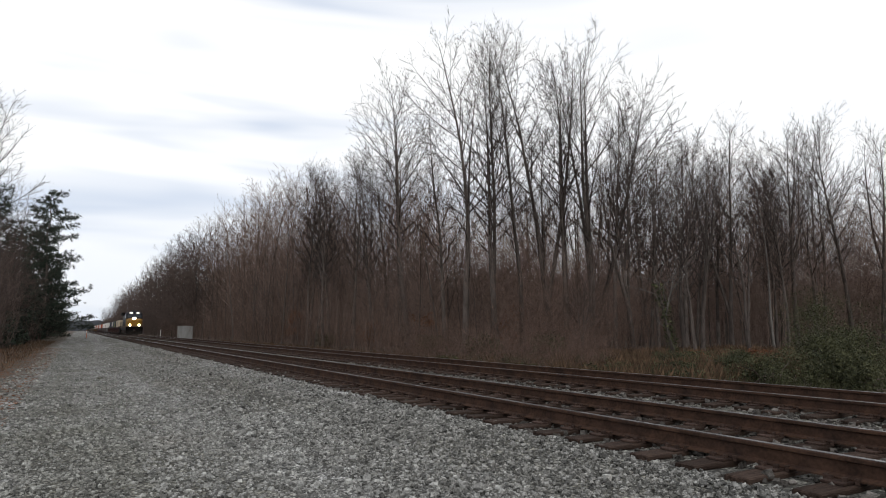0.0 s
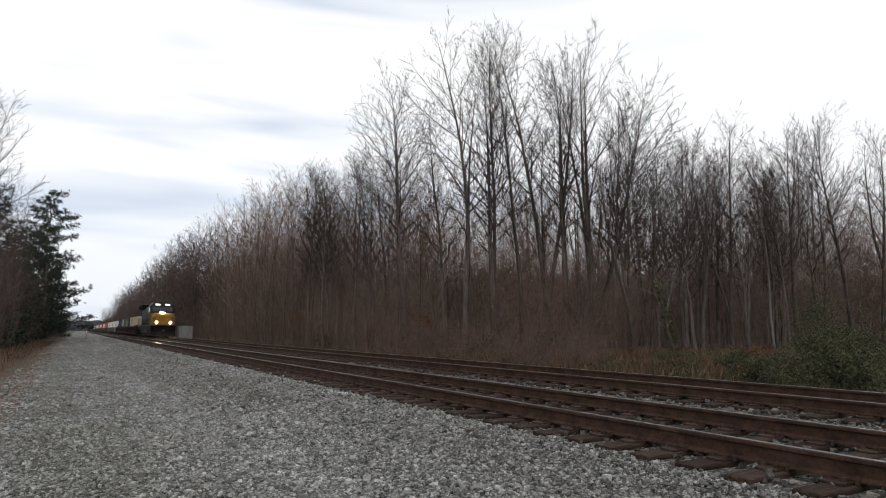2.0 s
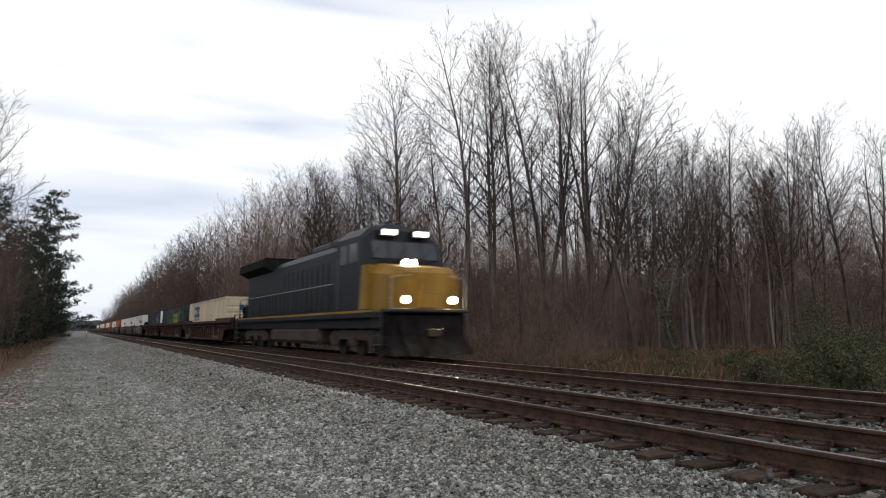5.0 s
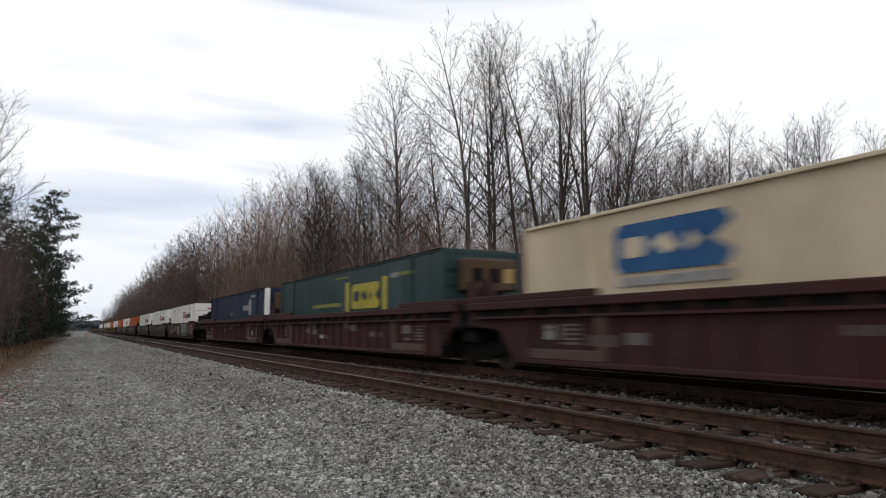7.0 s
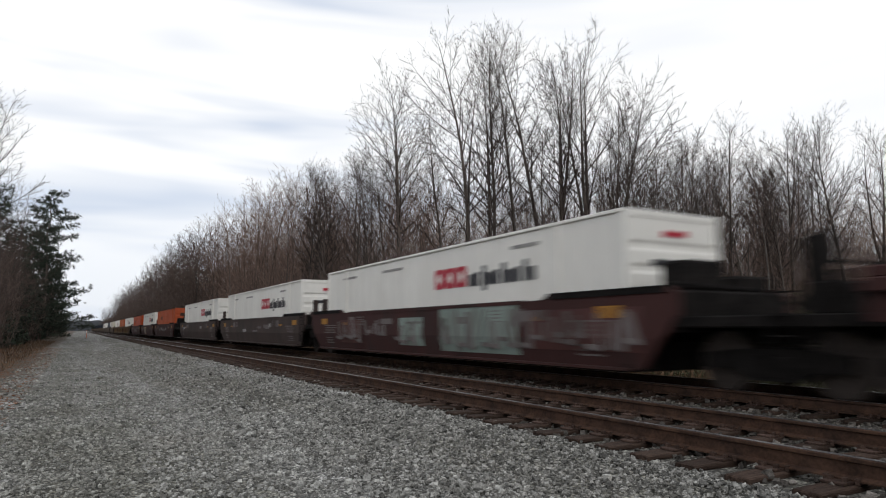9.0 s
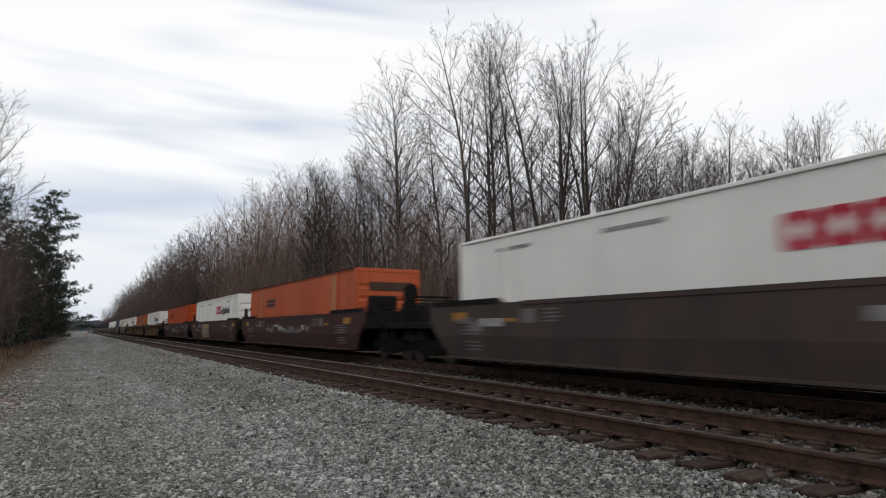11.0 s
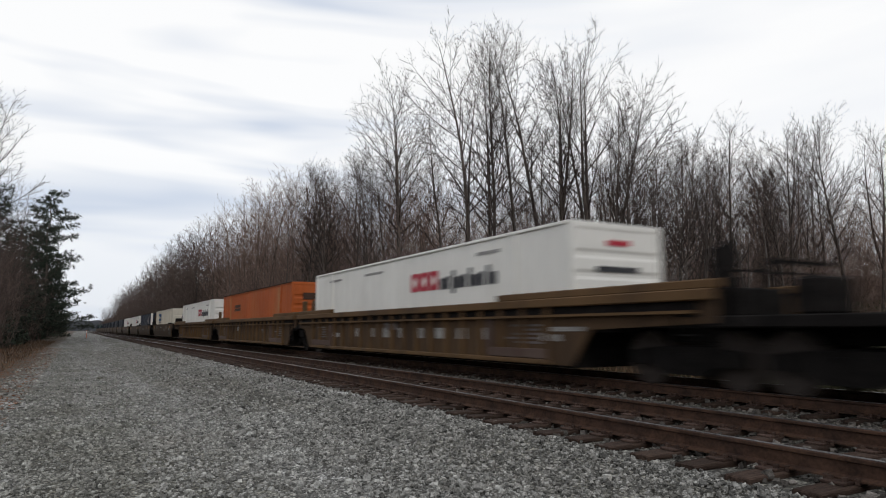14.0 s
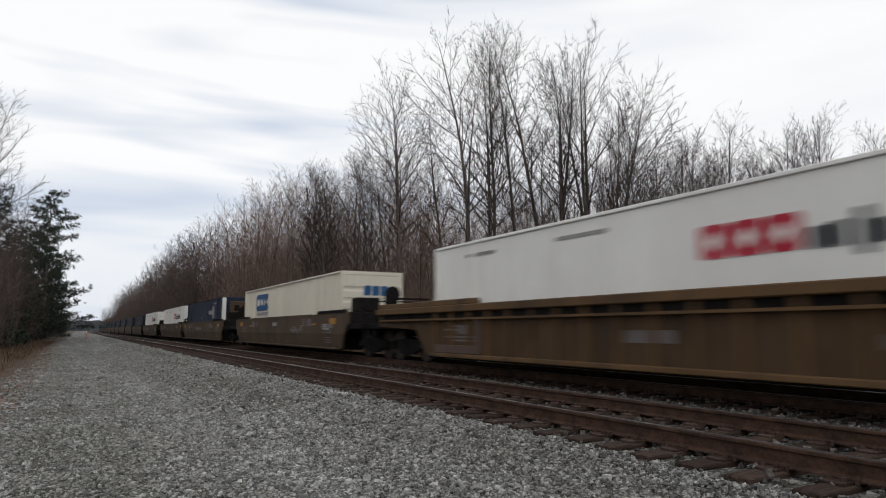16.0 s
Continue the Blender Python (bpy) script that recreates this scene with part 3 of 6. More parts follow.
for x, y, h, k, a in EDGE:
    place_tree(KINDS[k], x, y, h / 18, rw.uniform(0, 360), TALL, "trees of the wood's edge", radians(a), math.pi * -0.16)
# a second row behind them
for i in range(36):
    b = radians(rw.uniform(32.5, 66))
    x = {True: rw.uniform(20, 27), False: rw.uniform(26, 50)}[b < radians(36)]
    y = x / math.tan(b)
    if y < 24 + (x - 19) * 0.12:
        y += 5
    place_tree(KINDS[rw.randrange(6)], x, y, wood_height(x, y) * rw.uniform(0.74, 0.97) / 18, rw.uniform(0, 360), TALL, "trees of the wood's edge", radians(rw.uniform(0, 6)), rw.uniform(0, 6.28))
# the edge running on along the line
y = 43.0
while y < 420:
    x = rw.uniform(17.2, 22.5)
    near = y < 60
    place_tree(rw.choice(KINDS if near else LIGHT if y < 110 else FAR_KINDS), x, y, wood_height(x, y) * rw.uniform(0.84, 1.04) / 18, rw.uniform(0, 360), TALL, "trees of the wood's edge", radians(rw.uniform(0, 5)), rw.uniform(0, 6.28))
    y += rw.uniform(1.0, 2.2) * (1 if y < 100 else 1 + (y - 100) / 170)
# the rows behind it
for i in range(44):
    y = 50 + 80 * rw.random() ** 1.1
    x = rw.uniform(21.5, 31)
    place_tree(rw.choice(LIGHT), x, y, min(wood_height(x, y), 18.5) * rw.uniform(0.72, 0.98) / 18, rw.uniform(0, 360), INNER, "trees inside the wood", radians(rw.uniform(0, 5)), rw.uniform(0, 6.28))
# trees inside the wood
for i in range(34):
    y = 8 + 105 * rw.random() ** 1.2
    edge_x = 23 if y > 34 else 23 + (34 - y) * 2.0
    x = edge_x + 2 + 36 * rw.random() ** 1.1
    place_tree(rw.choice(LIGHT), x, y, min(wood_height(x, y), 17) * rw.uniform(0.66, 0.95) / 18, rw.uniform(0, 360), INNER, "trees inside the wood", radians(rw.uniform(0, 5)), rw.uniform(0, 6.28))
for i in range(64):
    y = 26 + 110 * rw.random() ** 1.5
    x = rw.uniform(16.2, 24) if y > 34 else rw.uniform(25, 46)
    place_tree(rw.choice(SAPLING), x, y, rw.uniform(0.55, 1.2), rw.uniform(0, 360), YOUNG, "saplings of the wood", radians(rw.uniform(0, 8)), rw.uniform(0, 6.28))
# single trees in the clearing
place_tree(grow(51, 18, 0.14, 0.5, 22, 0.13, bark="bark_pale"), 36.5, 24.6, 0.66, 40, "slender pale grey-barked tree at the back of the clearing", "trees of the clearing")
crooked = place_tree(grow(52, 6, 0.4, 0.3, 8, 0.15, lean=(-0.16, 0.09), up=0.0, crook=0.2, second=1.8, third=2, fine=0.006, bark="bark", twig="bark_pale"), 24.7, 21.7, 0.9, 0, "crooked ivy-clad tree with pale twisted branches in the clearing", "trees of the clearing")
place_tree(grow(53, 6, 0.34, 0.12, 14, 0.07, fork=2, up=0.5, crook=0.1), 21.2, 24.2, 0.8, 70, "small dark forked tree in the clearing", "trees of the clearing")


def wood_backdrop(name, x, y0, y1, along, high, step, seed, label, mat="far_wood"):
    """A far wall of wood: a thick strip with a ragged top."""
    q = random.Random(seed)
    g, top, low = Geo(), [], []
    y = y0
    while y < y1:
        h = high(y) * (0.86 + 0.22 * noise.noise((y * 0.11, seed, 0))) + q.uniform(-0.5, 0.5) + (q.uniform(0.5, 2.6) if q.random() < 0.35 else 0)
        w = q.uniform(-1.5, 1.5)
        top.append((x + w, y, h) if along else (y, x + w, h))
        low.append((x + w, y, -1.0) if along else (y, x + w, -1.0))
        y += step * q.uniform(0.4, 1.6)
    n = len(top)
    g.add(top + low, [(i, i + 1, n + i + 1, n + i) for i in range(n - 1)])
    return tagged(part(name, g, M[mat]), label, "wood", kind="structure")


wood_backdrop("backdrop", 78.0, -80, 500, True, lambda y: 7.5 if y < 50 else min(14.0, 7.5 + (y - 50) * 0.1), 0.3, 3, "far depth of the leafless brown wood")
wood_backdrop("backdrop", 30.0, 130, 900, True, lambda y: 12.5, 0.5, 6, "brown depth of the distant wood along the line")
wood_backdrop("backdrop", -26.0, 20, 700, True, lambda y: 10.0, 0.9, 4, "far depth of the wood beyond the road")
wood_backdrop("backdrop", 950.0, -300, 160, False, lambda y: 15.0, 4.0, 5, "distant wood closing the railway's far end, haze painted into its colour", "haze_wood")


def cones(name, a, b, r, mat):
    """Many pointed three-sided twigs from a to b, r thick at the foot, as one mesh."""
    a, b, r = np.array(a), np.array(b), np.array(r)[:, None]
    d = b - a
    d /= np.linalg.norm(d, axis=1)[:, None] + 1e-9
    u = np.cross(d, np.where(np.abs(d[:, 2:3]) > 0.8, np.array([[1.0, 0, 0]]), np.array([[0, 0, 1.0]])))
    u /= np.linalg.norm(u, axis=1)[:, None] + 1e-9
    w = np.cross(d, u)
    v = np.stack([a + u * r, a + (w * 0.87 - u * 0.5) * r, a - (w * 0.87 + u * 0.5) * r, b], 1).reshape(-1, 3)
    f = (np.array([(0, 1, 3), (1, 2, 3), (2, 0, 3)])[None] + 4 * np.arange(len(a))[:, None, None]).reshape(-1, 3)
    me = bpy.data.meshes.new(name)
    me.from_pydata(v.tolist(), [], f.tolist())
    me.materials.append(mat)
    return me


def thicket(name, seed, n, place, hmin, hmax, mat, label, twigs=5, radius=0.014, lean=0.16, longest=2.0, stem=1.0, sprays=2, low=0.2):
    """Many thin crooked stems with ascending side branches and their twigs, as one mesh."""
    q = np.random.default_rng(seed)
    xy = np.array([place(q) for _ in range(n)])
    h = hmin + (hmax - hmin) * q.uniform(0, 1, n) ** 1.1
    base = np.column_stack([xy, [ground_z(x) - 0.1 for x in xy[:, 0]]])
    d = np.column_stack([q.normal(0, lean, n), q.normal(0, lean, n), np.ones(n)])
    d2 = d + np.column_stack([q.normal(0, lean * 1.4, n), q.normal(0, lean * 1.4, n), np.zeros(n)])
    knee = base + d * h[:, None] * 0.5
    rs = radius * (0.5 + 0.16 * h ** 0.5) * stem
    A, B, R = [base, knee], [base + (knee - base) * 1.6, knee + d2 * h[:, None] * 0.5], [rs, rs * 0.7]
    for _ in range(twigs):
        u = q.uniform(low, 1.0, n)[:, None]
        s0 = np.where(u < 0.5, base + d * h[:, None] * u, knee + d2 * h[:, None] * (u - 0.5))
        t, e = q.uniform(0, 6.283, n), q.uniform(0.25, 1.15, n)
        ln = np.minimum(longest * q.uniform(0.5, 1.2, n), h * q.uniform(0.14, 0.38, n)) * (1.25 - 0.5 * u[:, 0])
        s1 = s0 + np.column_stack([np.cos(t) * np.cos(e), np.sin(t) * np.cos(e), np.sin(e)]) * ln[:, None]
        A.append(s0), B.append(s1), R.append(np.full(n, radius * 0.6))
        for _ in range(sprays):
            v = q.uniform(0.2, 0.95, n)[:, None]
            g0 = s0 + (s1 - s0) * v
            dd = (s1 - s0) / ln[:, None] + q.normal(0, 0.55, (n, 3)) + np.array([[0, 0, 0.15]])
            A.append(g0), B.append(g0 + dd * (ln * q.uniform(0.2, 0.5, n))[:, None]), R.append(np.full(n, radius * 0.42))
    me = cones(name, np.concatenate(A), np.concatenate(B), np.concatenate(R), mat)
    return tagged(new(name, me), label, "undergrowth", kind="stuff")


def in_edge(q):
    y = 26 + 130 * q.uniform() ** 1.6
    return (q.uniform(15.5, 21) if y > 34 else q.uniform(19, 30)), y


def in_depth(q):
    y = 2 + 120 * q.uniform() ** 1.4
    e = 20 if y > 36 else 20 + (36 - y) * 1.75
    return e + 3 + 45 * q.uniform(), y


def mid_wood(q):
    return q.uniform(20, 36), 41 + 120 * q.uniform() ** 1.2


def deep_wood(q):
    b = math.radians(29 + 38 * q.uniform() ** 0.95)
    x = q.uniform(36, 74)
    if x / math.tan(b) < 25:
        x = q.uniform(49, 74)
    return x, x / math.tan(b)


def far_edge(q):
    return q.uniform(16, 26), 120 + 480 * q.uniform() ** 1.5


def red_bushes(q):
    return 19.5 + 7.5 * q.uniform(), 25.5 + 4.5 * q.uniform()


thicket("edge_undergrowth", 1, 1100, in_edge, 0.6, 4.5, M["brush"], "reddish brown bare undergrowth along the wood's edge", 8, 0.011, 0.26)
thicket("edge_undergrowth", 17, 1000, in_edge, 1.0, 6.5, M["brown_twig"], "grey-brown bare bushes along the wood's edge", 8, 0.011, 0.22)
thicket("edge_undergrowth", 18, 260, red_bushes, 1.2, 6.0, M["brush"], "reddish brown tangled bushes before the tall trees", 11, 0.010, 0.3, 1.6, sprays=3)
def foot_of_wood(q):
    y = 18 + 18 * q.uniform()
    return min(14.6 + 5.5 * q.uniform(), 0.86 * y + 1.5 * q.uniform()), y


thicket("edge_undergrowth", 19, 1100, foot_of_wood, 0.3, 2.2, M["brush"], "low reddish brown brush at the foot of the wood", 9, 0.007, 0.4, 0.9, sprays=3, low=0.05)
thicket("inner_undergrowth", 2, 2300, in_depth, 2.5, 9.5, M["brown_twig"], "dense bare branches filling the wood", 8, 0.018, 0.2, 2.2, 0.9)
thicket("mid_wood", 12, 3000, mid_wood, 7.0, 16.0, M["brown_twig"], "crowded bare branches of the wood", 13, 0.022, 0.1, 2.6, 0.9)
thicket("deep_wood", 13, 2900, deep_wood, 5.0, 15.5, M["brown_twig"], "grey-brown mass of bare branches deep in the wood", 12, 0.021, 0.1, 2.6, 0.7, 2)
thicket("distant_wood", 3, 1500, far_edge, 4.0, 17.5, M["twig"], "distant leafless wood lining the railway", 13, 0.05, 0.1, 3.4, 0.6, 2, 0.1)


def leaves(name, seed, n, centre, size, leaf, mat, label, category="shrub", lumps=14, kind=""):
    """An evergreen shrub: leaves in uneven lumps, with stems under them."""
    q = np.random.default_rng(seed)
    cx, cy = centre
    cz = ground_z(cx)
    t = thing(name, label, category, kind=kind)
    blobs = [(q.normal(0, 0.42, 3) * np.array([size[0], size[1], 0]) + np.array([0, 0, size[2] * q.uniform(0.15, 0.75)]), q.uniform(0.25, 0.5) * min(size)) for _ in range(lumps)]
    vs, fs = [], []
    for _ in range(n):
        c, r = blobs[q.integers(len(blobs))]
        d = q.normal(0, 1, 3)
        d /= np.linalg.norm(d)
        p = c + d * r * q.uniform(0.55, 1.12) * np.array([1.3, 1.3, 1])
        p[2] = abs(p[2])
        u = q.normal(0, 1, 3)
        u /= np.linalg.norm(u)
        w = np.cross(u, q.normal(0, 1, 3))
        w /= np.linalg.norm(w) + 1e-9
        s = leaf * q.uniform(0.6, 1.4)
        o = len(vs)
        vs += [tuple(p - u * s), tuple(p + w * s * 0.45), tuple(p + u * s), tuple(p - w * s * 0.45)]
        fs.append((o, o + 1, o + 2, o + 3))
    me = bpy.data.meshes.new("foliage")
    me.from_pydata(vs, [], fs)
    me.materials.append(mat)
    part("foliage", me, None, t)
    g = Geo()
    for c, r in blobs:
        a = Vector((q.normal(0, 0.2) * size[0], q.normal(0, 0.2) * size[1], -0.1))
        e = Vector([float(v) for v in c])
        g.tube([a, a.lerp(e, 0.5) + Vector((0, 0, 0.15)), e], [0.03, 0.02, 0.008], 4)
    part("branchwork", g, M["twig"], t)
    t.location = (cx, cy, cz)
    return t


ivy = np.random.default_rng(91)
iv, jf = [], []
for _ in range(480):
    u, t3, r3 = ivy.uniform(0.05, 0.8), ivy.uniform(0, 6.283), ivy.uniform(0.1, 0.34)
    c3 = np.array([-0.16 * u * 5 + math.cos(t3) * r3, 0.09 * u * 5 + math.sin(t3) * r3, u * 5.0])
    e3 = ivy.normal(0, 0.05, (2, 3))
    iv += [tuple(c3 - e3[0]), tuple(c3 + e3[1] * 0.7), tuple(c3 + e3[0]), tuple(c3 - e3[1] * 0.7)]
    jf.append(tuple(range(len(iv) - 4, len(iv))))
ivy_mesh = bpy.data.meshes.new("ivy")
ivy_mesh.from_pydata(iv, [], jf)
ivy_mesh.materials.append(M["leaf"])
part("ivy", ivy_mesh, None, crooked, "dull green ivy leaves")
EVER = "dull green evergreen shrub growing beside the railway"
for i, (x, y, w, h, n) in enumerate([(17.6, 9.7, 1.7, 1.05, 9000), (20.4, 11.6, 2.0, 1.3, 9000), (23.2, 12.4, 2.3, 1.5, 8000), (17.0, 11.8, 1.0, 0.8, 4000),
                                     (19.2, 14.6, 0.9, 0.75, 3000), (17.3, 15.2, 0.9, 0.5, 2200), (29.5, 17.5, 1.8, 3.6, 6000), (20.5, 18.0, 1.0, 0.6, 2200), (17.8, 19.5, 1.1, 0.5, 2200), (15.4, 13.2, 0.8, 0.4, 1800), (15.7, 17.0, 0.9, 0.4, 1800), (15.1, 20.5, 0.8, 0.35, 1500), (16.4, 23.0, 0.9, 0.4, 1500), (15.0, 26.5, 0.8, 0.35, 1200)]):
    leaves("shrub", 40 + i, int(n * 1.2), (x, y), (w, w, h), 0.036, M["leaf"], EVER)
for i, (x, y) in enumerate([(19.3, 29.5), (20.0, 25.5), (18.5, 35.0), (18.0, 52.0)]):
    leaves("shrub", 60 + i, 1200, (x, y), (1.0, 1.0, 1.2), 0.07, M["leaf"], EVER)


for i, (x, y, w, h, n) in enumerate([(24.9, 20.9, 0.7, 0.45, 700), (26.8, 18.8, 0.8, 0.5, 800), (28.5, 19.5, 0.6, 0.5, 500), (19.3, 37.5, 1.0, 3.0, 900), (21.0, 30.2, 1.0, 3.2, 900), (18.6, 44.0, 1.0, 2.6, 800), (18.4, 62.0, 1.2, 4.0, 900)]):
    leaves("shrub", 70 + i, n, (x, y), (w, w, h), 0.06, M["rust_leaf"], "bush with rust-brown dead leaves at the wood's edge", lumps=9)


def grass_patch(name, seed, n, x0, x1, y0, y1, hmin, hmax, mat, label):
    q = np.random.default_rng(seed)
    vs, fs = [], []
    for _ in range(n):
        x, y = q.uniform(x0, x1), q.uniform(y0, y1)
        if x < 0.86 * y - 1.2 and 10 < y < 27 and x > 0 and q.uniform() < 0.85:
            continue
        h, a, b = q.uniform(hmin, hmax), q.uniform(0, 6.283), q.uniform(0, 6.283)
        z = ground_z(x) - 0.05
        w, l = 0.0042, h * q.uniform(0.1, 0.5)
        o = len(vs)
        c, s = math.cos(a) * w, math.sin(a) * w
        vs += [(x - c, y - s, z), (x + c, y + s, z), (x + c * 0.6 + math.cos(b) * l * 0.35, y + s * 0.6 + math.sin(b) * l * 0.35, z + h * 0.6), (x + math.cos(b) * l, y + math.sin(b) * l, z + h)]
        fs += [(o, o + 1, o + 2), (o, o + 2, o + 3)]
    me = bpy.data.meshes.new(name)
    me.from_pydata(vs, [], fs)
    me.materials.append(mat)
    return tagged(new(name, me), label, "grass", kind="stuff")


grass_patch("dry_grass", 5, 24000, 14.0, 36, 12, 27, 0.12, 0.6, M["grass"], "tall dry tan grass in the clearing before the wood")
grass_patch("green_weeds", 6, 12000, 13.2, 24, 9, 30, 0.1, 0.4, M["leaf"], "low green weeds beside the far track")
grass_patch("verge_grass", 8, 9000, 12.8, 17, 25, 90, 0.1, 0.45, M["grass"], "short dry grass along the foot of the wood")
grass_patch("left_verge_grass", 9, 9000, -7.0, -2.2, 14, 90, 0.08, 0.4, M["grass"], "dry brown grass along the gravel road")


def leaf_litter(name, seed, n, x0, x1, y0, y1, label):
    """Dead leaves lying flat or curled on the ground."""
    q = np.random.default_rng(seed)
    vs, fs = [], []
    for _ in range(n):
        x, y, a, s = x0 + (x1 - x0) * q.uniform() ** 1.6, y0 + (y1 - y0) * q.uniform() ** 1.5, q.uniform(0, 6.283), q.uniform(0.025, 0.055)
        z = ground_z(x) + 0.03
        o, c, t = len(vs), math.cos(a) * s, math.sin(a) * s
        vs += [(x - c, y - t, z + q.uniform(0, 0.02)), (x + t * 0.6, y - c * 0.6, z), (x + c, y + t, z + q.uniform(0, 0.03)), (x - t * 0.6, y + c * 0.6, z)]
        fs.append((o, o + 1, o + 2, o + 3))
    me = bpy.data.meshes.new(name)
    me.from_pydata(vs, [], fs)
    me.materials.append(M["rust_leaf"])
    return tagged(new(name, me), label, "leaves", kind="stuff")


leaf_litter("leaf_litter", 15, 9000, -5.5, -0.9, 8, 60, "rust-brown dead leaves along the edge of the gravel road")
leaf_litter("leaf_litter", 16, 2500, 12.0, 15.5, 6, 40, "brown dead leaves on the bank beside the far track")


# ---- the other side of the road ----
def pine(seed, height, label, x, y, radius=4.2, first=0.12, clumps=1.0):
    q = random.Random(seed)
    t = thing("pine_tree", label, "tree")
    tg, bg = Geo(), Geo()
    pts = [Vector((q.gauss(0, 0.06) * i * 0.4, q.gauss(0, 0.06) * i * 0.4, height * i / 10 - 0.2)) for i in range(11)]
    tg.tube(pts, [0.26 * (1 - 0.9 * i / 10) for i in range(11)], 8)
    vs, fs = [], []
    count = 64
    for i in range(count):
        u = first + (0.985 - first) * i / count
        k = min(int(u * 10), 9)
        b = pts[k].lerp(pts[k + 1], u * 10 - k)
        a = i * 2.4 + q.gauss(0, 0.35)
        ln = radius * (1.08 - u) ** 0.62 * q.uniform(0.5, 1.15) + 0.35
        end = b + Vector((math.cos(a) * ln, math.sin(a) * ln, ln * q.uniform(-0.05, 0.35)))
        mid = b.lerp(end, 0.5) - Vector((0, 0, 0.08 * ln))
        bg.tube([b, mid, end], [0.05 * (1.1 - u) + 0.012, 0.03 * (1.1 - u) + 0.008, 0.006], 4)
        for _ in range(int((7 + ln * 5) * clumps)):
            v = q.uniform(0.3, 1.02)
            c = (b.lerp(mid, v * 2) if v < 0.5 else mid.lerp(end, v * 2 - 1)) + Vector((q.gauss(0, 0.32), q.gauss(0, 0.32), q.gauss(0.08, 0.22)))
            for _ in range(11):
                d = Vector((q.gauss(0, 1), q.gauss(0, 1), q.gauss(0.35, 0.8))).normalized()
                w = d.orthogonal().normalized() * 0.038
                o = len(vs)
                r = q.uniform(0.22, 0.46)
                vs += [tuple(c - w), tuple(c + w), tuple(c + d * r)]
                fs.append((o, o + 1, o + 2))
    part("trunk", tg, M["bark"], t, smooth=True)
    part("branchwork", bg, M["bark"], t, smooth=True)
    me = bpy.data.meshes.new("needles")
    me.from_pydata(vs, [], fs)
    me.materials.append(M["needle"])
    part("foliage", me, None, t)
    t.location = (x, y, ground_z(x))
    return t


pine(5, 21.5, "tall dark green pine with open crown beside the gravel road", -4.3, 107, 6.6, 0.10, 2.2)
pine(15, 17.0, "dark green pine behind a taller one beside the road", -5.6, 116, 5.5, 0.05, 1.6)
pine(6, 13.5, "dark green pine among bare trees beside the road", -6.4, 90, 4.0, 0.05, 1.2)
pine(7, 16.0, "tall dark green pine at the edge of the road", -7.6, 78, 3.6, 0.1, 1.2)
pine(8, 15.0, "dark green pine far down the road", -4.8, 140, 5.0, 0.05, 1.2)
pine(9, 12.0, "small dark green pine far down the road", -5.0, 190, 4.5, 0.05)
ROADSIDE = "bare pale-twigged tree beside the gravel road"
for x, y, s, k in [(-9.4, 84, 1.5, 0), (-6.3, 94, 1.0, 1), (-9.8, 82, 1.6, 3), (-8.0, 100, 0.95, 4), (-7.0, 76, 1.0, 1)]:
    place_tree(KINDS[k], x, y, s, rw.uniform(0, 360), ROADSIDE, "bare trees beside the road", radians(rw.uniform(0, 3)), 0.0)
for i in range(20):
    y = 56 + 90 * rw.random()
    place_tree(KINDS[i % 6], rw.uniform(-11, -5.4), y, rw.uniform(0.4, 0.68), rw.uniform(0, 360), ROADSIDE, "bare trees beside the road", radians(rw.uniform(0, 4)), rw.uniform(0, 6.28))


def left_edge(q):
    y = 38 + 230 * q.uniform() ** 1.6
    return -4.0 - 5.5 * q.uniform() ** 1.2, y


thicket("roadside_undergrowth", 4, 1600, left_edge, 1.0, 7.0, M["twig"], "brown bare undergrowth beside the gravel road", 8, 0.026)


def left_wood(q):
    return -5.2 - 5 * q.uniform(), 60 + 75 * q.uniform()


thicket("roadside_wood", 14, 1100, left_wood, 5.0, 11.5, M["twig"], "crowded bare branches beside the gravel road", 11, 0.03, 0.08)
for i, (x, y, w, h) in enumerate([(-6.4, 84, 2.0, 8.0), (-5.4, 98, 1.8, 7.0), (-7.6, 74, 2.0, 8.5), (-5.0, 57, 1.4, 2.0), (-5.6, 72, 1.8, 3.6), (-5.0, 90, 1.8, 4.5), (-4.6, 103, 1.6, 3.5), (-6.6, 66, 1.8, 5.0), (-6.0, 79, 2.0, 6.0), (-5.2, 64, 1.6, 3.0), (-5.0, 118, 2.2, 7.0), (-5.6, 135, 2.4, 8.0), (-5.4, 160, 2.6, 8.0), (-5.6, 190, 3.0, 9.0), (-6.0, 230, 3.2, 9.0)]):
    leaves("shrub", 80 + i, 2500, (x, y), (w, w, h), 0.13, M["needle"], "dark green cedar bush beside the gravel road", lumps=18)


# ---- the train ----
SPEED, PASS = 24.9, 7.0            # metres a second; all places along the train hold at PASS seconds
TRAIN = []                         # (thing, place along the track, height)


def paint(name, c, rough=0.5, dirt=(0.07, 0.055, 0.045), amount=0.5, dirt_scale=0.9, clean=0.72):
    d = tuple(v * clean for v in c)
    return material(name, d, c, rough, shine=0.2, scale=0.8, stretch=(1, 1, 0.35), bump=0.08, dirt=dirt, dirt_scale=dirt_scale, dirt_amount=amount)


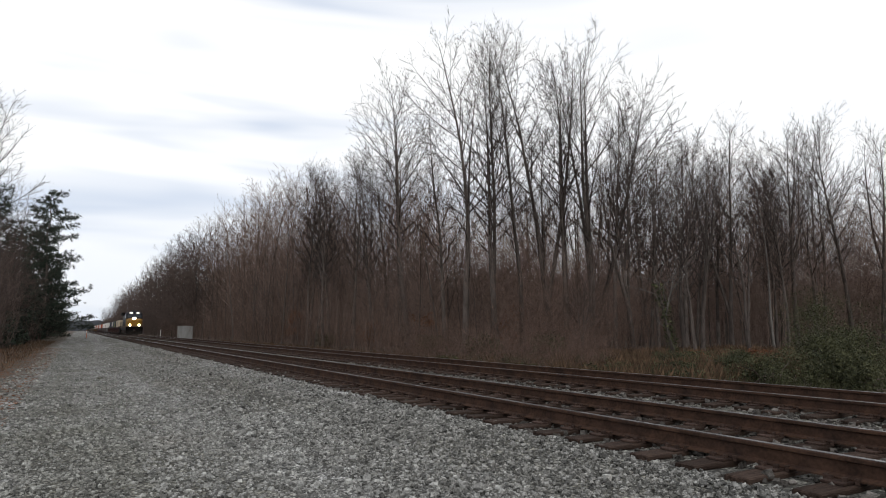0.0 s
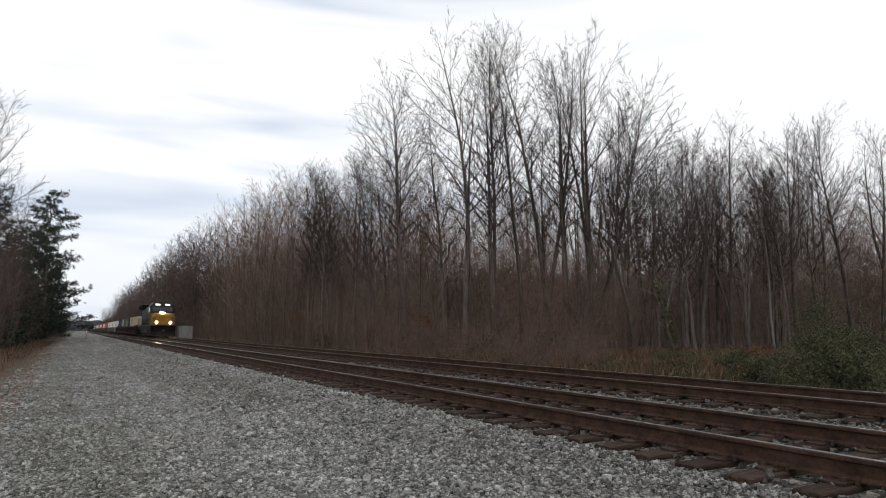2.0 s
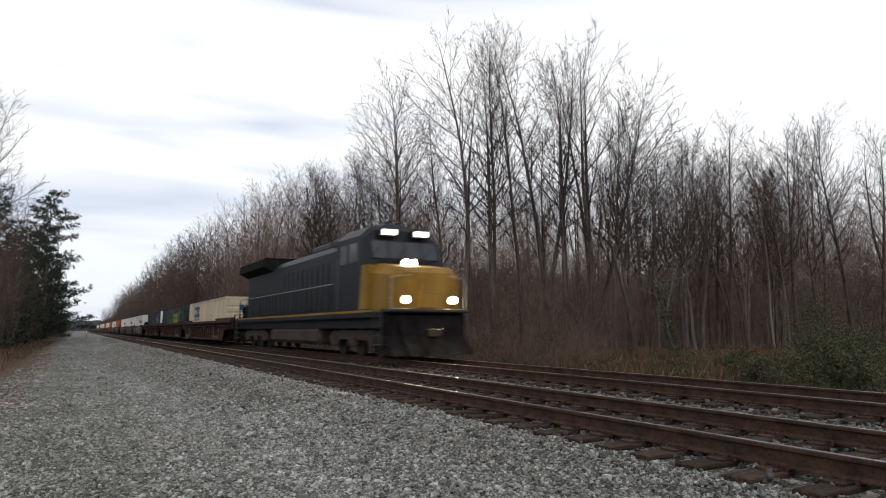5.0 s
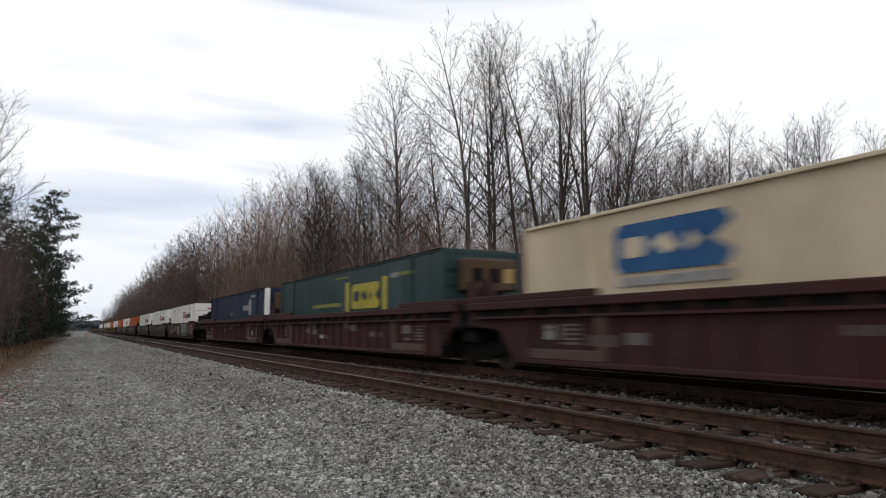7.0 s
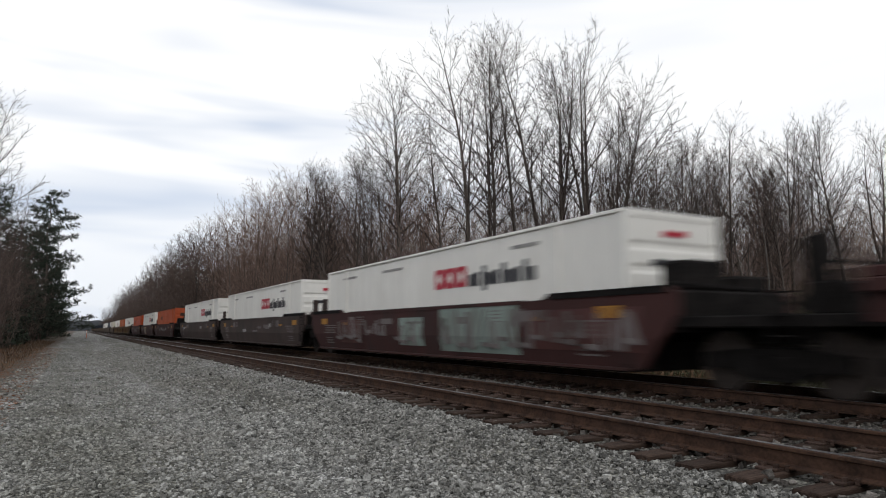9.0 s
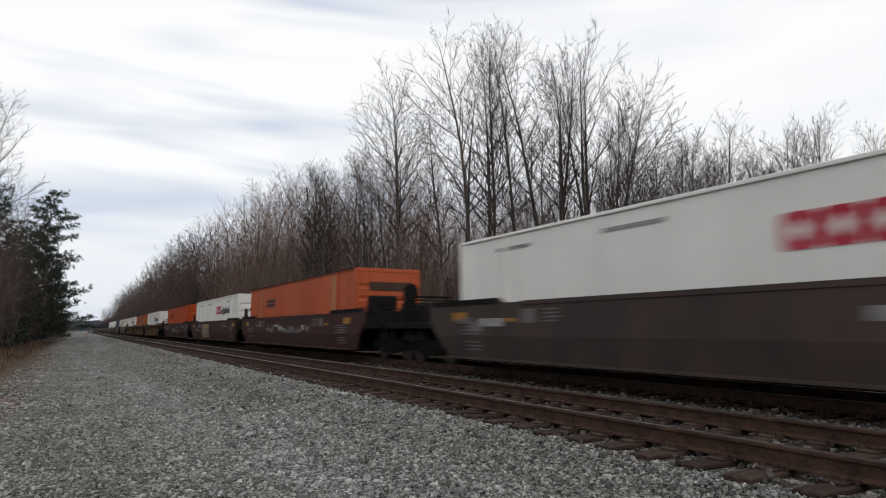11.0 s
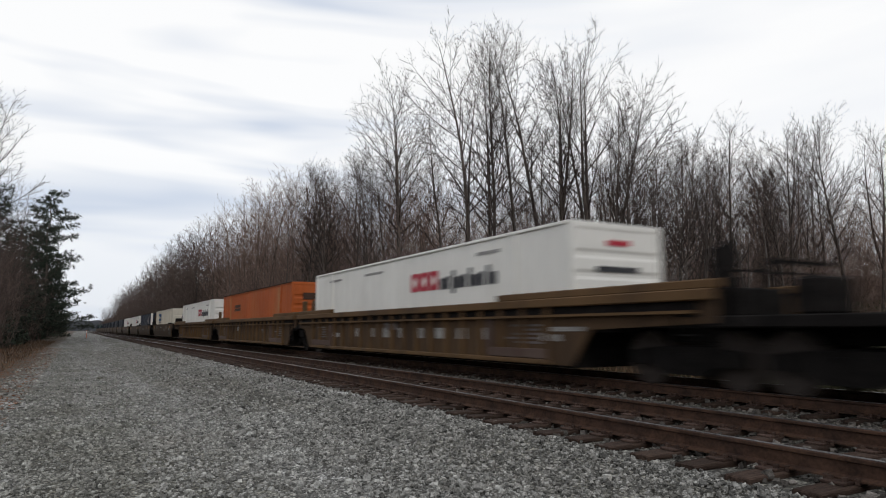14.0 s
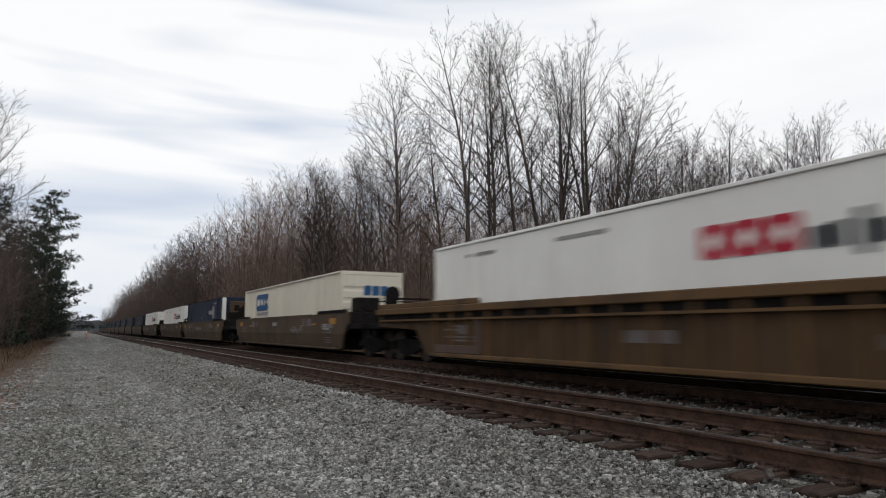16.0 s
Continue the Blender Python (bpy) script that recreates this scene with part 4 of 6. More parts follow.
P = {
    "white": paint("dirty_white_paint", (0.74, 0.72, 0.67), 0.5, (0.5, 0.47, 0.42), 0.25, clean=0.9),
    "pale": paint("pale_cream_paint", (0.62, 0.57, 0.475), 0.5, (0.4, 0.33, 0.24), 0.3, clean=0.88),
    "cream": paint("cream_paint", (0.60, 0.50, 0.36), 0.5, (0.35, 0.26, 0.16), 0.45),
    "green": paint("dark_green_paint", (0.022, 0.045, 0.045), 0.4, (0.06, 0.08, 0.08), 0.4),
    "blue": paint("dark_blue_paint", (0.013, 0.02, 0.042), 0.5, (0.05, 0.055, 0.07), 0.4),
    "orange": paint("faded_orange_paint", (0.45, 0.09, 0.03), 0.5, (0.36, 0.1, 0.045), 0.5),
    "red": paint("bright_orange_red_paint", (0.45, 0.065, 0.012), 0.45, (0.35, 0.08, 0.03), 0.35),
    "amber": paint("amber_orange_paint", (0.42, 0.094, 0.019), 0.5, (0.32, 0.13, 0.05), 0.45),
    "navy": paint("blackish_blue_paint", (0.02, 0.024, 0.034), 0.6, (0.05, 0.05, 0.05), 0.5),
    "maroon": paint("grimy_maroon_paint", (0.052, 0.0205, 0.0185), 0.8, (0.026, 0.018, 0.0165), 0.85, 1.6),
    "ochre": paint("grimy_ochre_paint", (0.12, 0.068, 0.03), 0.8, (0.045, 0.028, 0.018), 0.85, 1.4),
    # darker ochre for walls below the lit top rail: shade in the colour, plus grime
    "ochre_wall": paint("grimy_shaded_ochre_paint", (0.078, 0.046, 0.024), 0.85, (0.024, 0.016, 0.012), 0.9, 1.6),
    "brown": paint("grimy_brown_paint", (0.085, 0.055, 0.034), 0.8, (0.03, 0.025, 0.022), 0.75, 1.4),
    "grey": paint("grimy_grey_brown_paint", (0.062, 0.043, 0.038), 0.8, (0.028, 0.024, 0.021), 0.7, 1.4),
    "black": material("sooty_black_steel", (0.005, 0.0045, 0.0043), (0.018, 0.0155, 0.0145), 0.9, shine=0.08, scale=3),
    "wheel": material("dark_wheel_steel", (0.03, 0.024, 0.02), (0.07, 0.055, 0.048), 0.55, 0.5, scale=6),
    "stencil": material("worn_white_stencil", (0.13, 0.12, 0.115), (0.34, 0.33, 0.31), 0.7, scale=5, bump=0),
    "logo_blue": paint("logo_blue_paint", (0.02, 0.085, 0.2), 0.5, (0.1, 0.2, 0.3), 0.3),
    "logo_red": paint("logo_red_paint", (0.46, 0.028, 0.05), 0.5, (0.5, 0.2, 0.22), 0.3),
    "logo_dark": paint("logo_dark_paint", (0.035, 0.035, 0.04), 0.5, (0.12, 0.12, 0.12), 0.3),
    "label_dark": paint("dark_brown_label", (0.055, 0.028, 0.018), 0.6, (0.1, 0.05, 0.03), 0.4),
    "stripe": paint("faded_tan_orange", (0.42, 0.2, 0.09), 0.6, (0.3, 0.12, 0.05), 0.4),
    "logo_yellow": paint("logo_yellow_paint", (0.43, 0.37, 0.05), 0.5, (0.22, 0.2, 0.07), 0.4),
    "olive": paint("faded_olive_paint", (0.2, 0.2, 0.05), 0.6, (0.08, 0.1, 0.06), 0.5),
    "scrawl": paint("faded_pale_scrawl", (0.15, 0.13, 0.125), 0.7, (0.05, 0.04, 0.035), 0.9, 3.0),
    "graffiti": paint("pale_green_graffiti", (0.22, 0.27, 0.24), 0.6, (0.1, 0.09, 0.08), 0.8, 2.0),
    "graffiti_red": paint("dull_red_graffiti", (0.085, 0.034, 0.03), 0.7, (0.04, 0.02, 0.018), 0.9, 2.5),
    "graffiti_tan": paint("tan_graffiti", (0.36, 0.24, 0.10), 0.6, (0.12, 0.08, 0.06), 0.8, 2.0),
    "loco_blue": paint("locomotive_dark_blue", (0.008, 0.009, 0.0135), 0.5, (0.012, 0.011, 0.011), 0.5),
    "loco_grey": paint("locomotive_grey", (0.035, 0.035, 0.038), 0.5),
    "sign_yellow": paint("yellow_sign_paint", (0.36, 0.17, 0.025), 0.6, (0.2, 0.1, 0.04), 0.5),
    "rust": paint("pale_rusty_panel", (0.1, 0.068, 0.055), 0.85, (0.07, 0.04, 0.03), 0.8, 3.0),
    "loco_yellow": paint("locomotive_yellow", (0.25, 0.135, 0.018), 0.5, (0.35, 0.2, 0.05), 0.4),
}
GLASS = bpy.data.materials.new("dark_cab_glass")
GLASS.use_nodes = True
_b = GLASS.node_tree.nodes["Principled BSDF"]
_b.inputs["Base Color"].default_value, _b.inputs["Roughness"].default_value = (0.02, 0.025, 0.03, 1), 0.06
LAMP = glow("lit_headlight", (1.0, 0.80, 0.52), 420.0)
BOARD = glow("lit_number_board", (1.0, 0.94, 0.82), 2.2)

CL, CW, CH = 16.15, 1.295, 2.90    # 53-foot container: length, half width, height
FLOOR = 0.285                      # container floor above the rail


def container_body(kind):
    """Side walls with real ribs, posts, rails and roof; the origin is at the middle of the front end's foot."""
    body, frame_ = Geo(), Geo()
    pitch, depth = {"corrugated": (0.4, 0.07), "plate": (0.61, 0.012)}[kind]
    ring = []
    y = 0.12
    while y < CL - 0.12 - 1e-6:
        e = min(pitch, CL - 0.12 - y)
        if kind == "corrugated":
            ring += [(y, 0), (y + e * 0.32, 0), (y + e * 0.5, depth), (y + e * 0.82, depth)]
        else:
            ring += [(y, 0), (y + e - 0.05, 0), (y + e - 0.04, -depth), (y + e - 0.01, -depth)]
        y += e
    ring.append((CL - 0.12, 0))
    for s in (-1, 1):
        o = CW - 0.045
        vs = []
        for yy, d in ring:
            vs += [(s * (o - d), yy, 0.16), (s * (o - d), yy, CH - 0.07)]
        body.add(vs, [(2 * i, 2 * i + 2, 2 * i + 3, 2 * i + 1) for i in range(len(ring) - 1)])
    # front end with horizontal ribs, rear end plain
    rz = [0.16 + (CH - 0.29) * i / 36 for i in range(37)]
    vs = []
    for i, z in enumerate(rz):
        d = 0.055 if (i // 2) % 3 == 2 and 3 < i < 34 else 0.02
        vs += [(-CW + 0.12, d, z), (CW - 0.12, d, z)]
    body.add(vs, [(2 * i, 2 * i + 1, 2 * i + 3, 2 * i + 2) for i in range(36)])
    body.box(-CW + 0.1, CW - 0.1, CL - 0.09, CL - 0.03, 0.1, CH - 0.1)
    body.box(-CW + 0.02, CW - 0.02, 0.03, CL - 0.03, CH - 0.05, CH - 0.012)
    body.box(-CW + 0.04, CW - 0.04, 0.05, CL - 0.05, 0.05, 0.15)
    for s in (-1, 1):
        x0, x1 = sorted((s * CW, s * (CW - 0.13)))
        for a, b in ((0, 0.13), (CL - 0.13, CL)):
            frame_.box(x0, x1, a, b, 0.0, CH, 0, 0.012)
        frame_.box(x0, x1, 0.13, CL - 0.13, CH - 0.07, CH, 0, 0.012)
        frame_.box(x0, x1, 0.13, CL - 0.13, 0, 0.16, 0, 0.012)
        x0, x1 = sorted((s * (CW + 0.004), s * (CW - 0.1)))
        for a in (1.9, CL - 2.05):
            frame_.box(x0, x1, a, a + 0.15, 0.0, CH - 0.005)
    for a, b in ((0, 0.13), (CL - 0.13, CL)):
        frame_.box(-CW + 0.13, CW - 0.13, a, b, CH - 0.14, CH, 0, 0.01)
        frame_.box(-CW + 0.13, CW - 0.13, a, b, 0, 0.17, 0, 0.01)
    return body.mesh("body", []), frame_.mesh("frame", [])


SHAPES = {k: container_body(k) for k in ("corrugated", "plate")}
DRESSED = {}


def decal(parent, name, mat, y0, y1, z0, z1, side=-1, slant=0.0, cut=0.0):
    """A painted field on a container's flank, 6 mm proud."""
    g = Geo()
    x = side * (CW - 0.038)
    g.plate([(y0 + cut, z0), (y1 - cut, z0), (y1, z0 + cut), (y1, z1 - cut), (y1 - cut + slant, z1), (y0 + cut + slant, z1), (y0, z1 - cut), (y0, z0 + cut)] if cut else
            [(y0, z0), (y1, z0), (y1 + slant, z1), (y0 + slant, z1)], x, x + side * 0.008)
    return part(name, g, mat, parent)


def mark(parent, name, mat, outline, lift=0.0):
    """A painted shape of any outline (y, z) on the flank that faces the road."""
    g = Geo()
    x = -(CW - 0.038) - lift
    g.plate(outline, x - 0.008, x + 0.004)
    return part(name, g, mat, parent)


def block(y0, y1, z0, z1, c=0.06):
    return [(y0 + c, z0), (y1 - c, z0), (y1, z0 + c), (y1, z1 - c), (y1 - c, z1), (y0 + c, z1), (y0, z1 - c), (y0, z0 + c)]


def badge(c, name, mat, ground, y0, y1, z0, z1):
    """A chunky painted field, pierced by openings in the colour of its ground."""
    w, h = y1 - y0, z1 - z0
    mark(c, name, mat, block(y0, y1, z0, z1, 0.16 * h))
    mark(c, "opening", ground, block(y0 + 0.70 * w, y0 + 0.92 * w, z0 + 0.3 * h, z1 - 0.28 * h, 0.1 * h), 0.006)
    mark(c, "opening", ground, [(y0 + 0.40 * w, z0 + 0.44 * h), (y0 + 0.52 * w, z0 + 0.30 * h), (y0 + 0.64 * w, z0 + 0.54 * h), (y0 + 0.52 * w, z1 - 0.26 * h)], 0.006)
    mark(c, "opening", ground, [(y0 - 0.01, z0 + 0.26 * h), (y0 + 0.14 * w, z0 + 0.5 * h), (y0 - 0.01, z1 - 0.26 * h)], 0.006)
    mark(c, "opening", ground, [(y0 + 0.23 * w, z0 + 0.5 * h), (y0 + 0.33 * w, z0 + 0.3 * h), (y0 + 0.33 * w, z1 - 0.3 * h)], 0.006)


def container(s, colour, kind, style, label, post=None):
    c = thing("container", label, "shipping container", "containers of the train")
    for me, nm, mt in ((SHAPES[kind][0], "body", P[colour]), (SHAPES[kind][1], "frame", P[colour])):
        key = (me.name, mt.name)
        if key not in DRESSED:
            DRESSED[key] = me.copy()
            DRESSED[key].materials.append(mt)
        part(nm, DRESSED[key], None, c)
    if post:
        for x in (-CW - 0.004, CW - 0.236):
            g = Geo()
            g.box(x, x + 0.24, -0.004, 0.24, 1.15, CH - 0.02, 0, 0.01)
            part("end_post", g, post, c, "pale end post")
    if style == "two_bars":
        for k in range(3):
            y0 = 5.62 + 0.57 * k
            mark(c, "red_logo", P["logo_red"], block(y0, y0 + 0.54, 1.76, 2.3, 0.06))
            mark(c, "opening", P[colour], [(y0 + 0.27, 1.86), (y0 + 0.4, 2.03), (y0 + 0.27, 2.2), (y0 + 0.14, 2.03)], 0.006)
        for k in range(10):
            y0 = 2.72 + 0.283 * k
            mark(c, "dark_logo", P["logo_dark"], block(y0, y0 + (0.17 if k % 3 == 1 else 0.25), 1.62 if k == 7 else 1.75, (2.06, 2.24, 2.1)[k % 3], 0.04))
        for y0, y1 in ((13.2, 14.5), (9.4, 10.9), (2.6, 3.6)):
            decal(c, "marking", P["stencil"], y0, y1, 2.5, 2.58)
        g = Geo()
        g.plate([(0, 1.86), (1.2, 1.86), (1.2, 1.98), (0, 1.98)], 0, 0.01)
        g.v = [(y - 0.6, 0.012 + x, z) for x, y, z in g.v]
        part("end_marking", g, P["logo_dark"], c)
        g = Geo()
        g.box(-0.3, 0.35, -0.004, 0.01, 2.42, 2.54)
        part("end_logo", g, P["logo_red"], c)
    elif style == "blue_logo":
        for y0 in (10.9,):
            badge(c, "blue_logo", P["logo_blue"], P[colour], y0, y0 + 2.5, 1.68, 2.56)
            decal(c, "marking", P["stencil"], y0 + 0.0, y0 + 2.4, 1.44, 1.6)
        for x in (-0.35, 0.0, 0.35):
            g = Geo()
            g.plate([(x, 1.98), (x + 0.27, 1.98), (x + 0.3, 2.1), (x + 0.3, 2.36), (x + 0.03, 2.36), (x, 2.24)], 0, 0.01)
            g.v = [(y, 0.004 - v, z) for v, y, z in g.v]
            part("end_logo", g, P["logo_blue"], c)
    elif style == "yellow_logo":
        badge(c, "yellow_logo", P["logo_yellow"], P[colour], 4.35, 6.85, 1.4, 2.28)
        for y0 in (3.75, 7.1):
            decal(c, "yellow_bracket", P["logo_yellow"], y0, y0 + 0.36, 1.32, 2.4)
        decal(c, "yellow_bar", P["olive"], 7.9, 11.4, 1.54, 1.68)
        decal(c, "olive_bar", P["olive"], 7.2, 8.6, 2.56, 2.64)
        decal(c, "marking", P["stencil"], 2.9, 3.45, 2.3, 2.46)
        decal(c, "olive_bar", P["olive"], 1.8, 2.85, 2.34, 2.44)
    elif style == "white_logo":
        decal(c, "white_logo", P["stencil"], 3.3, 4.1, 1.5, 2.42, cut=0.2)
        decal(c, "white_logo", P["stencil"], 4.1, 5.5, 1.8, 2.08)
        decal(c, "marking", P["stencil"], 2.5, 3.6, 2.5, 2.62)
        decal(c, "marking", P["stencil"], 8.6, 8.9, 1.5, 1.75)
    elif style == "dark_label":
        y0 = 11.95 if colour == "red" else 10.95
        decal(c, "dark_label", P["label_dark"], y0, y0 + 1.7, 2.02, 2.2)
        decal(c, "dark_label", P["label_dark"], y0 + 0.1, y0 + 1.75, 1.82, 1.98)
        if colour != "red":
            decal(c, "pale_stripe", P["stripe"], 2.12, 2.5, 0.2, 2.74)
            decal(c, "pale_stripe", P["stripe"], 13.72, 14.2, 0.2, 2.74)
        g = Geo()
        g.box(-0.75, 0.95, -0.006, 0.012, 2.08, 2.4)
        part("end_label", g, P["label_dark"], c)
        g = Geo()
        g.plate([(0.3, 0.9), (0.6, 1.25), (0.3, 1.6), (0.0, 1.25)], 0, 0.01)
        g.v = [(y - 0.9, 0.008 - x, z) for x, y, z in g.v]
        part("end_placard", g, P["white"] if colour == "red" else P["label_dark"], c)
    if style in ("yellow_logo", "white_logo", "dark_label"):
        g = Geo()
        g.box(-CW - 0.005, -CW + 0.002, 0.02, CL - 0.02, CH - 0.032, CH + 0.003)
        part("roof_edge", g, P["black"], c)
    if style in ("yellow_logo", "white_logo"):
        g = Geo()
        g.box(-0.85, 0.85, -0.42, -0.004, 1.72, 2.62, 0, 0.05)
        unit = part("generator_unit", g, P["brown"], c, "rusty generator unit on the end wall")
        for x in (-0.6, -0.05, 0.42):
            g = Geo()
            g.box(x, x + 0.34, -0.435, -0.4, 1.95, 2.35, 0, 0.01)
            part("vent", g, P["black" if x < 0.4 else "graffiti_tan"], unit)
    TRAIN.append((c, s, FLOOR))
    return c


def bogie():
    """Side frames, springs and four wheels, centred on its own middle."""
    out = []
    g = Geo()
    for s in (-1, 1):
        g.plate([(-1.15, 0.36), (-1.15, 0.58), (-0.55, 0.66), (0.55, 0.66), (1.15, 0.58), (1.15, 0.36), (0.75, 0.36), (0.4, 0.2), (-0.4, 0.2), (-0.75, 0.36)], s * 0.95 - 0.07, s * 0.95 + 0.07)
        for y in (-0.9, 0.9):
            g.cyl("x", s * 1.04, y, 0.46, 0.13, 0.05, 10)
        for y in (-0.13, 0.13):
            g.cyl("z", s * 0.98, y, 0.42, 0.09, 0.16, 8)
    g.box(-1.0, 1.0, -0.25, 0.25, 0.45, 0.68, 0, 0.03)
    out.append(("bogie_frame", g.mesh("bogie_frame", [P["black"]])))
    for y in (-0.9, 0.9):
        w = Geo()
        for s in (-1, 1):
            w.cyl("x", s * 0.755, y, 0.46, 0.46, 0.065, 16)
            w.cyl("x", s * 0.70, y, 0.46, 0.485, 0.015, 16)
            w.cyl("x", s * 0.83, y, 0.46, 0.2, 0.02, 14)
        w.cyl("x", 0, y, 0.46, 0.08, 0.7, 10)
        out.append(("wheelset", w.mesh("wheelset", [P["wheel"]], False)))
    return out


BOGIE = bogie()


def add_bogie(parent, y):
    for nm, me in BOGIE:
        part(nm, me, None, parent).location = (0, y, 0)


CREASE = 0.80                      # smooth cars lean inwards below this height


def tuck(h):
    """How far the flank of a smooth well car lies inwards at that height."""
    return max(0.0, CREASE - h) / (CREASE - 0.25) * 0.11


def well_meshes(L, style, e0, e1):
    """Meshes of a well car's unit of length L, from its front end (0) to its rear; e0, e1: from its ends to the container."""
    walls, trims, shade_strips, ends, floor = [Geo(), Geo()], [Geo(), Geo()], [Geo(), Geo()], [Geo(), Geo()], Geo()
    edges = []
    W = 1.46
    top, low = 1.56, 0.25
    if style == "smooth":
        up = top + 0.11
        a, z = max(0.25, e0 - 1.3), L - max(0.25, e1 - 1.3)
        line = [(a + 0.25, 0.9), (a, 1.2), (a, up - 0.12), (a + 0.2, up), (e0 + 2.0, up), (e0 + 2.25, top), (L - e1 - 2.25, top), (L - e1 - 2.0, up), (z - 0.2, up), (z, up - 0.12), (z, 1.2), (z - 0.25, 0.9),
                (z - 0.85, low + 0.05), (z - 1.05, low), (a + 1.05, low), (a + 0.85, low + 0.05)]
        for s, side, trim in ((-1, walls[0], trims[0]), (1, walls[1], trims[1])):
            upper = [(a + 0.37, CREASE)] + line[:12] + [(z - 0.37, CREASE)]
            lower = [(a + 0.37, CREASE), (z - 0.37, CREASE)] + line[12:]
            side.plate(upper, s * W - 0.04, s * W + 0.04)
            skirt = Geo().plate(lower, s * W - 0.04, s * W + 0.04)
            side.add([(x - s * tuck(h), y, h) for x, y, h in skirt.v], skirt.f)
            x0, x1 = sorted((s * (W - 0.06), s * (W + 0.13)))
            trim.box(x0, x1, a + 1.1, z - 1.1, low - 0.01, low + 0.035)
            x0, x1 = sorted((s * W, s * (W + 0.06)))
            trim.box(x0, x1, e0 + 2.9, L - e1 - 2.9, top - 0.07, top + 0.02)
            x0, x1 = sorted((s * W, s * (W + 0.065)))
            for y0, y1 in ((a + 0.2, e0 + 2.0), (L - e1 - 2.0, z - 0.2)):
                edges.append(Geo().box(x0, x1, y0, y1, up - 0.11, up + 0.012))
    else:
        a = 0.3
        line = [(a, 1.05), (a, top), (L - a, top), (L - a, 1.05), (L - e1 + 0.75, 0.95), (L - e1 + 0.15, low), (e0 - 0.15, low), (e0 - 0.75, 0.95)]
        for s, side, trim in ((-1, walls[0], trims[0]), (1, walls[1], trims[1])):
            side.plate(line, s * W - 0.03, s * W + 0.03)
            x0, x1 = sorted((s * W, s * (W + 0.16)))
            trim.box(x0, x1, a, L - a, top - 0.16, top + 0.02, 0, 0.02)
            trim.box(x0, x1, e0 + 0.4, L - e1 - 0.4, low, low + 0.1, 0, 0.015)
            trim.box(x0, x1, a + 0.3, L - a - 0.3, top - 0.36, top - 0.31)
            # shade under the top rail, put in as a black strip on the wall
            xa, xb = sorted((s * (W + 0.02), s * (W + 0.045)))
            shade_strips[s > 0].box(xa, xb, a + 0.35, L - a - 0.35, top - 0.305, top - 0.165)
            xa, xb = sorted((s * W, s * (W + 0.12)))
            n = int((L - e0 - e1 - 1) / 0.82)
            for i in range(n + 1):
                y = e0 + 0.5 + (L - e0 - e1 - 1) * i / n
                trim.plate([(y - 0.045, low + 0.1), (y + 0.045, low + 0.1), (y + 0.045, top - 0.17), (y - 0.045, top - 0.17)], xa, xb)
            for a0, b0 in ((a - 0.05, e0 + 2.4), (L - e1 - 2.4, L - a + 0.05)):
                x0, x1 = sorted((s * (W - 0.12), s * (W + 0.05)))
                trim.box(x0, x1, a0, b0, top + 0.02, top + 0.17, 0, 0.02)
    for a, b, end in ((0.05, e0 - 0.15, ends[0]), (L - e1 + 0.15, L - 0.05, ends[1])):
        end.box(-W, W, a, b, 0.98, 1.16, 0, 0.02)
        end.box(-0.3, 0.3, a - 0.25, b + 0.1, 0.72, 1.0, 0, 0.03)
        for x in (-1.05, 1.05):
            end.box(x - 0.06, x + 0.06, a + 0.1, a + 0.22, 1.16, 1.75)
    for y0, y1, end in ((max(0.1, e0 - 1.3), e0 - 0.14, ends[0]), (L - e1 + 0.14, L - max(0.1, e1 - 1.3), ends[1])):
        end.box(-W + 0.06, W - 0.06, y0, y1, 0.9, 1.6, 0, 0.04)
    floor.box(-W + 0.05, W - 0.05, e0 - 0.1, L - e1 + 0.1, 0.2, 0.28)
    for y0 in (e0 - 0.12, L - e1 + 0.04):
        floor.box(-W + 0.05, W - 0.05, y0, y0 + 0.08, 0.2, 1.15)
    return ([("side_wall", g, 2) for g in walls] + [("side_trim", g, 0) for g in trims] + [("side_recess", g, 1) for g in shade_strips if g.v] + [("top_edge", g, 1) for g in edges]
            + [("end_platform", g, 1) for g in ends] + [("well_floor", floor, 1)])


WELLS = {}


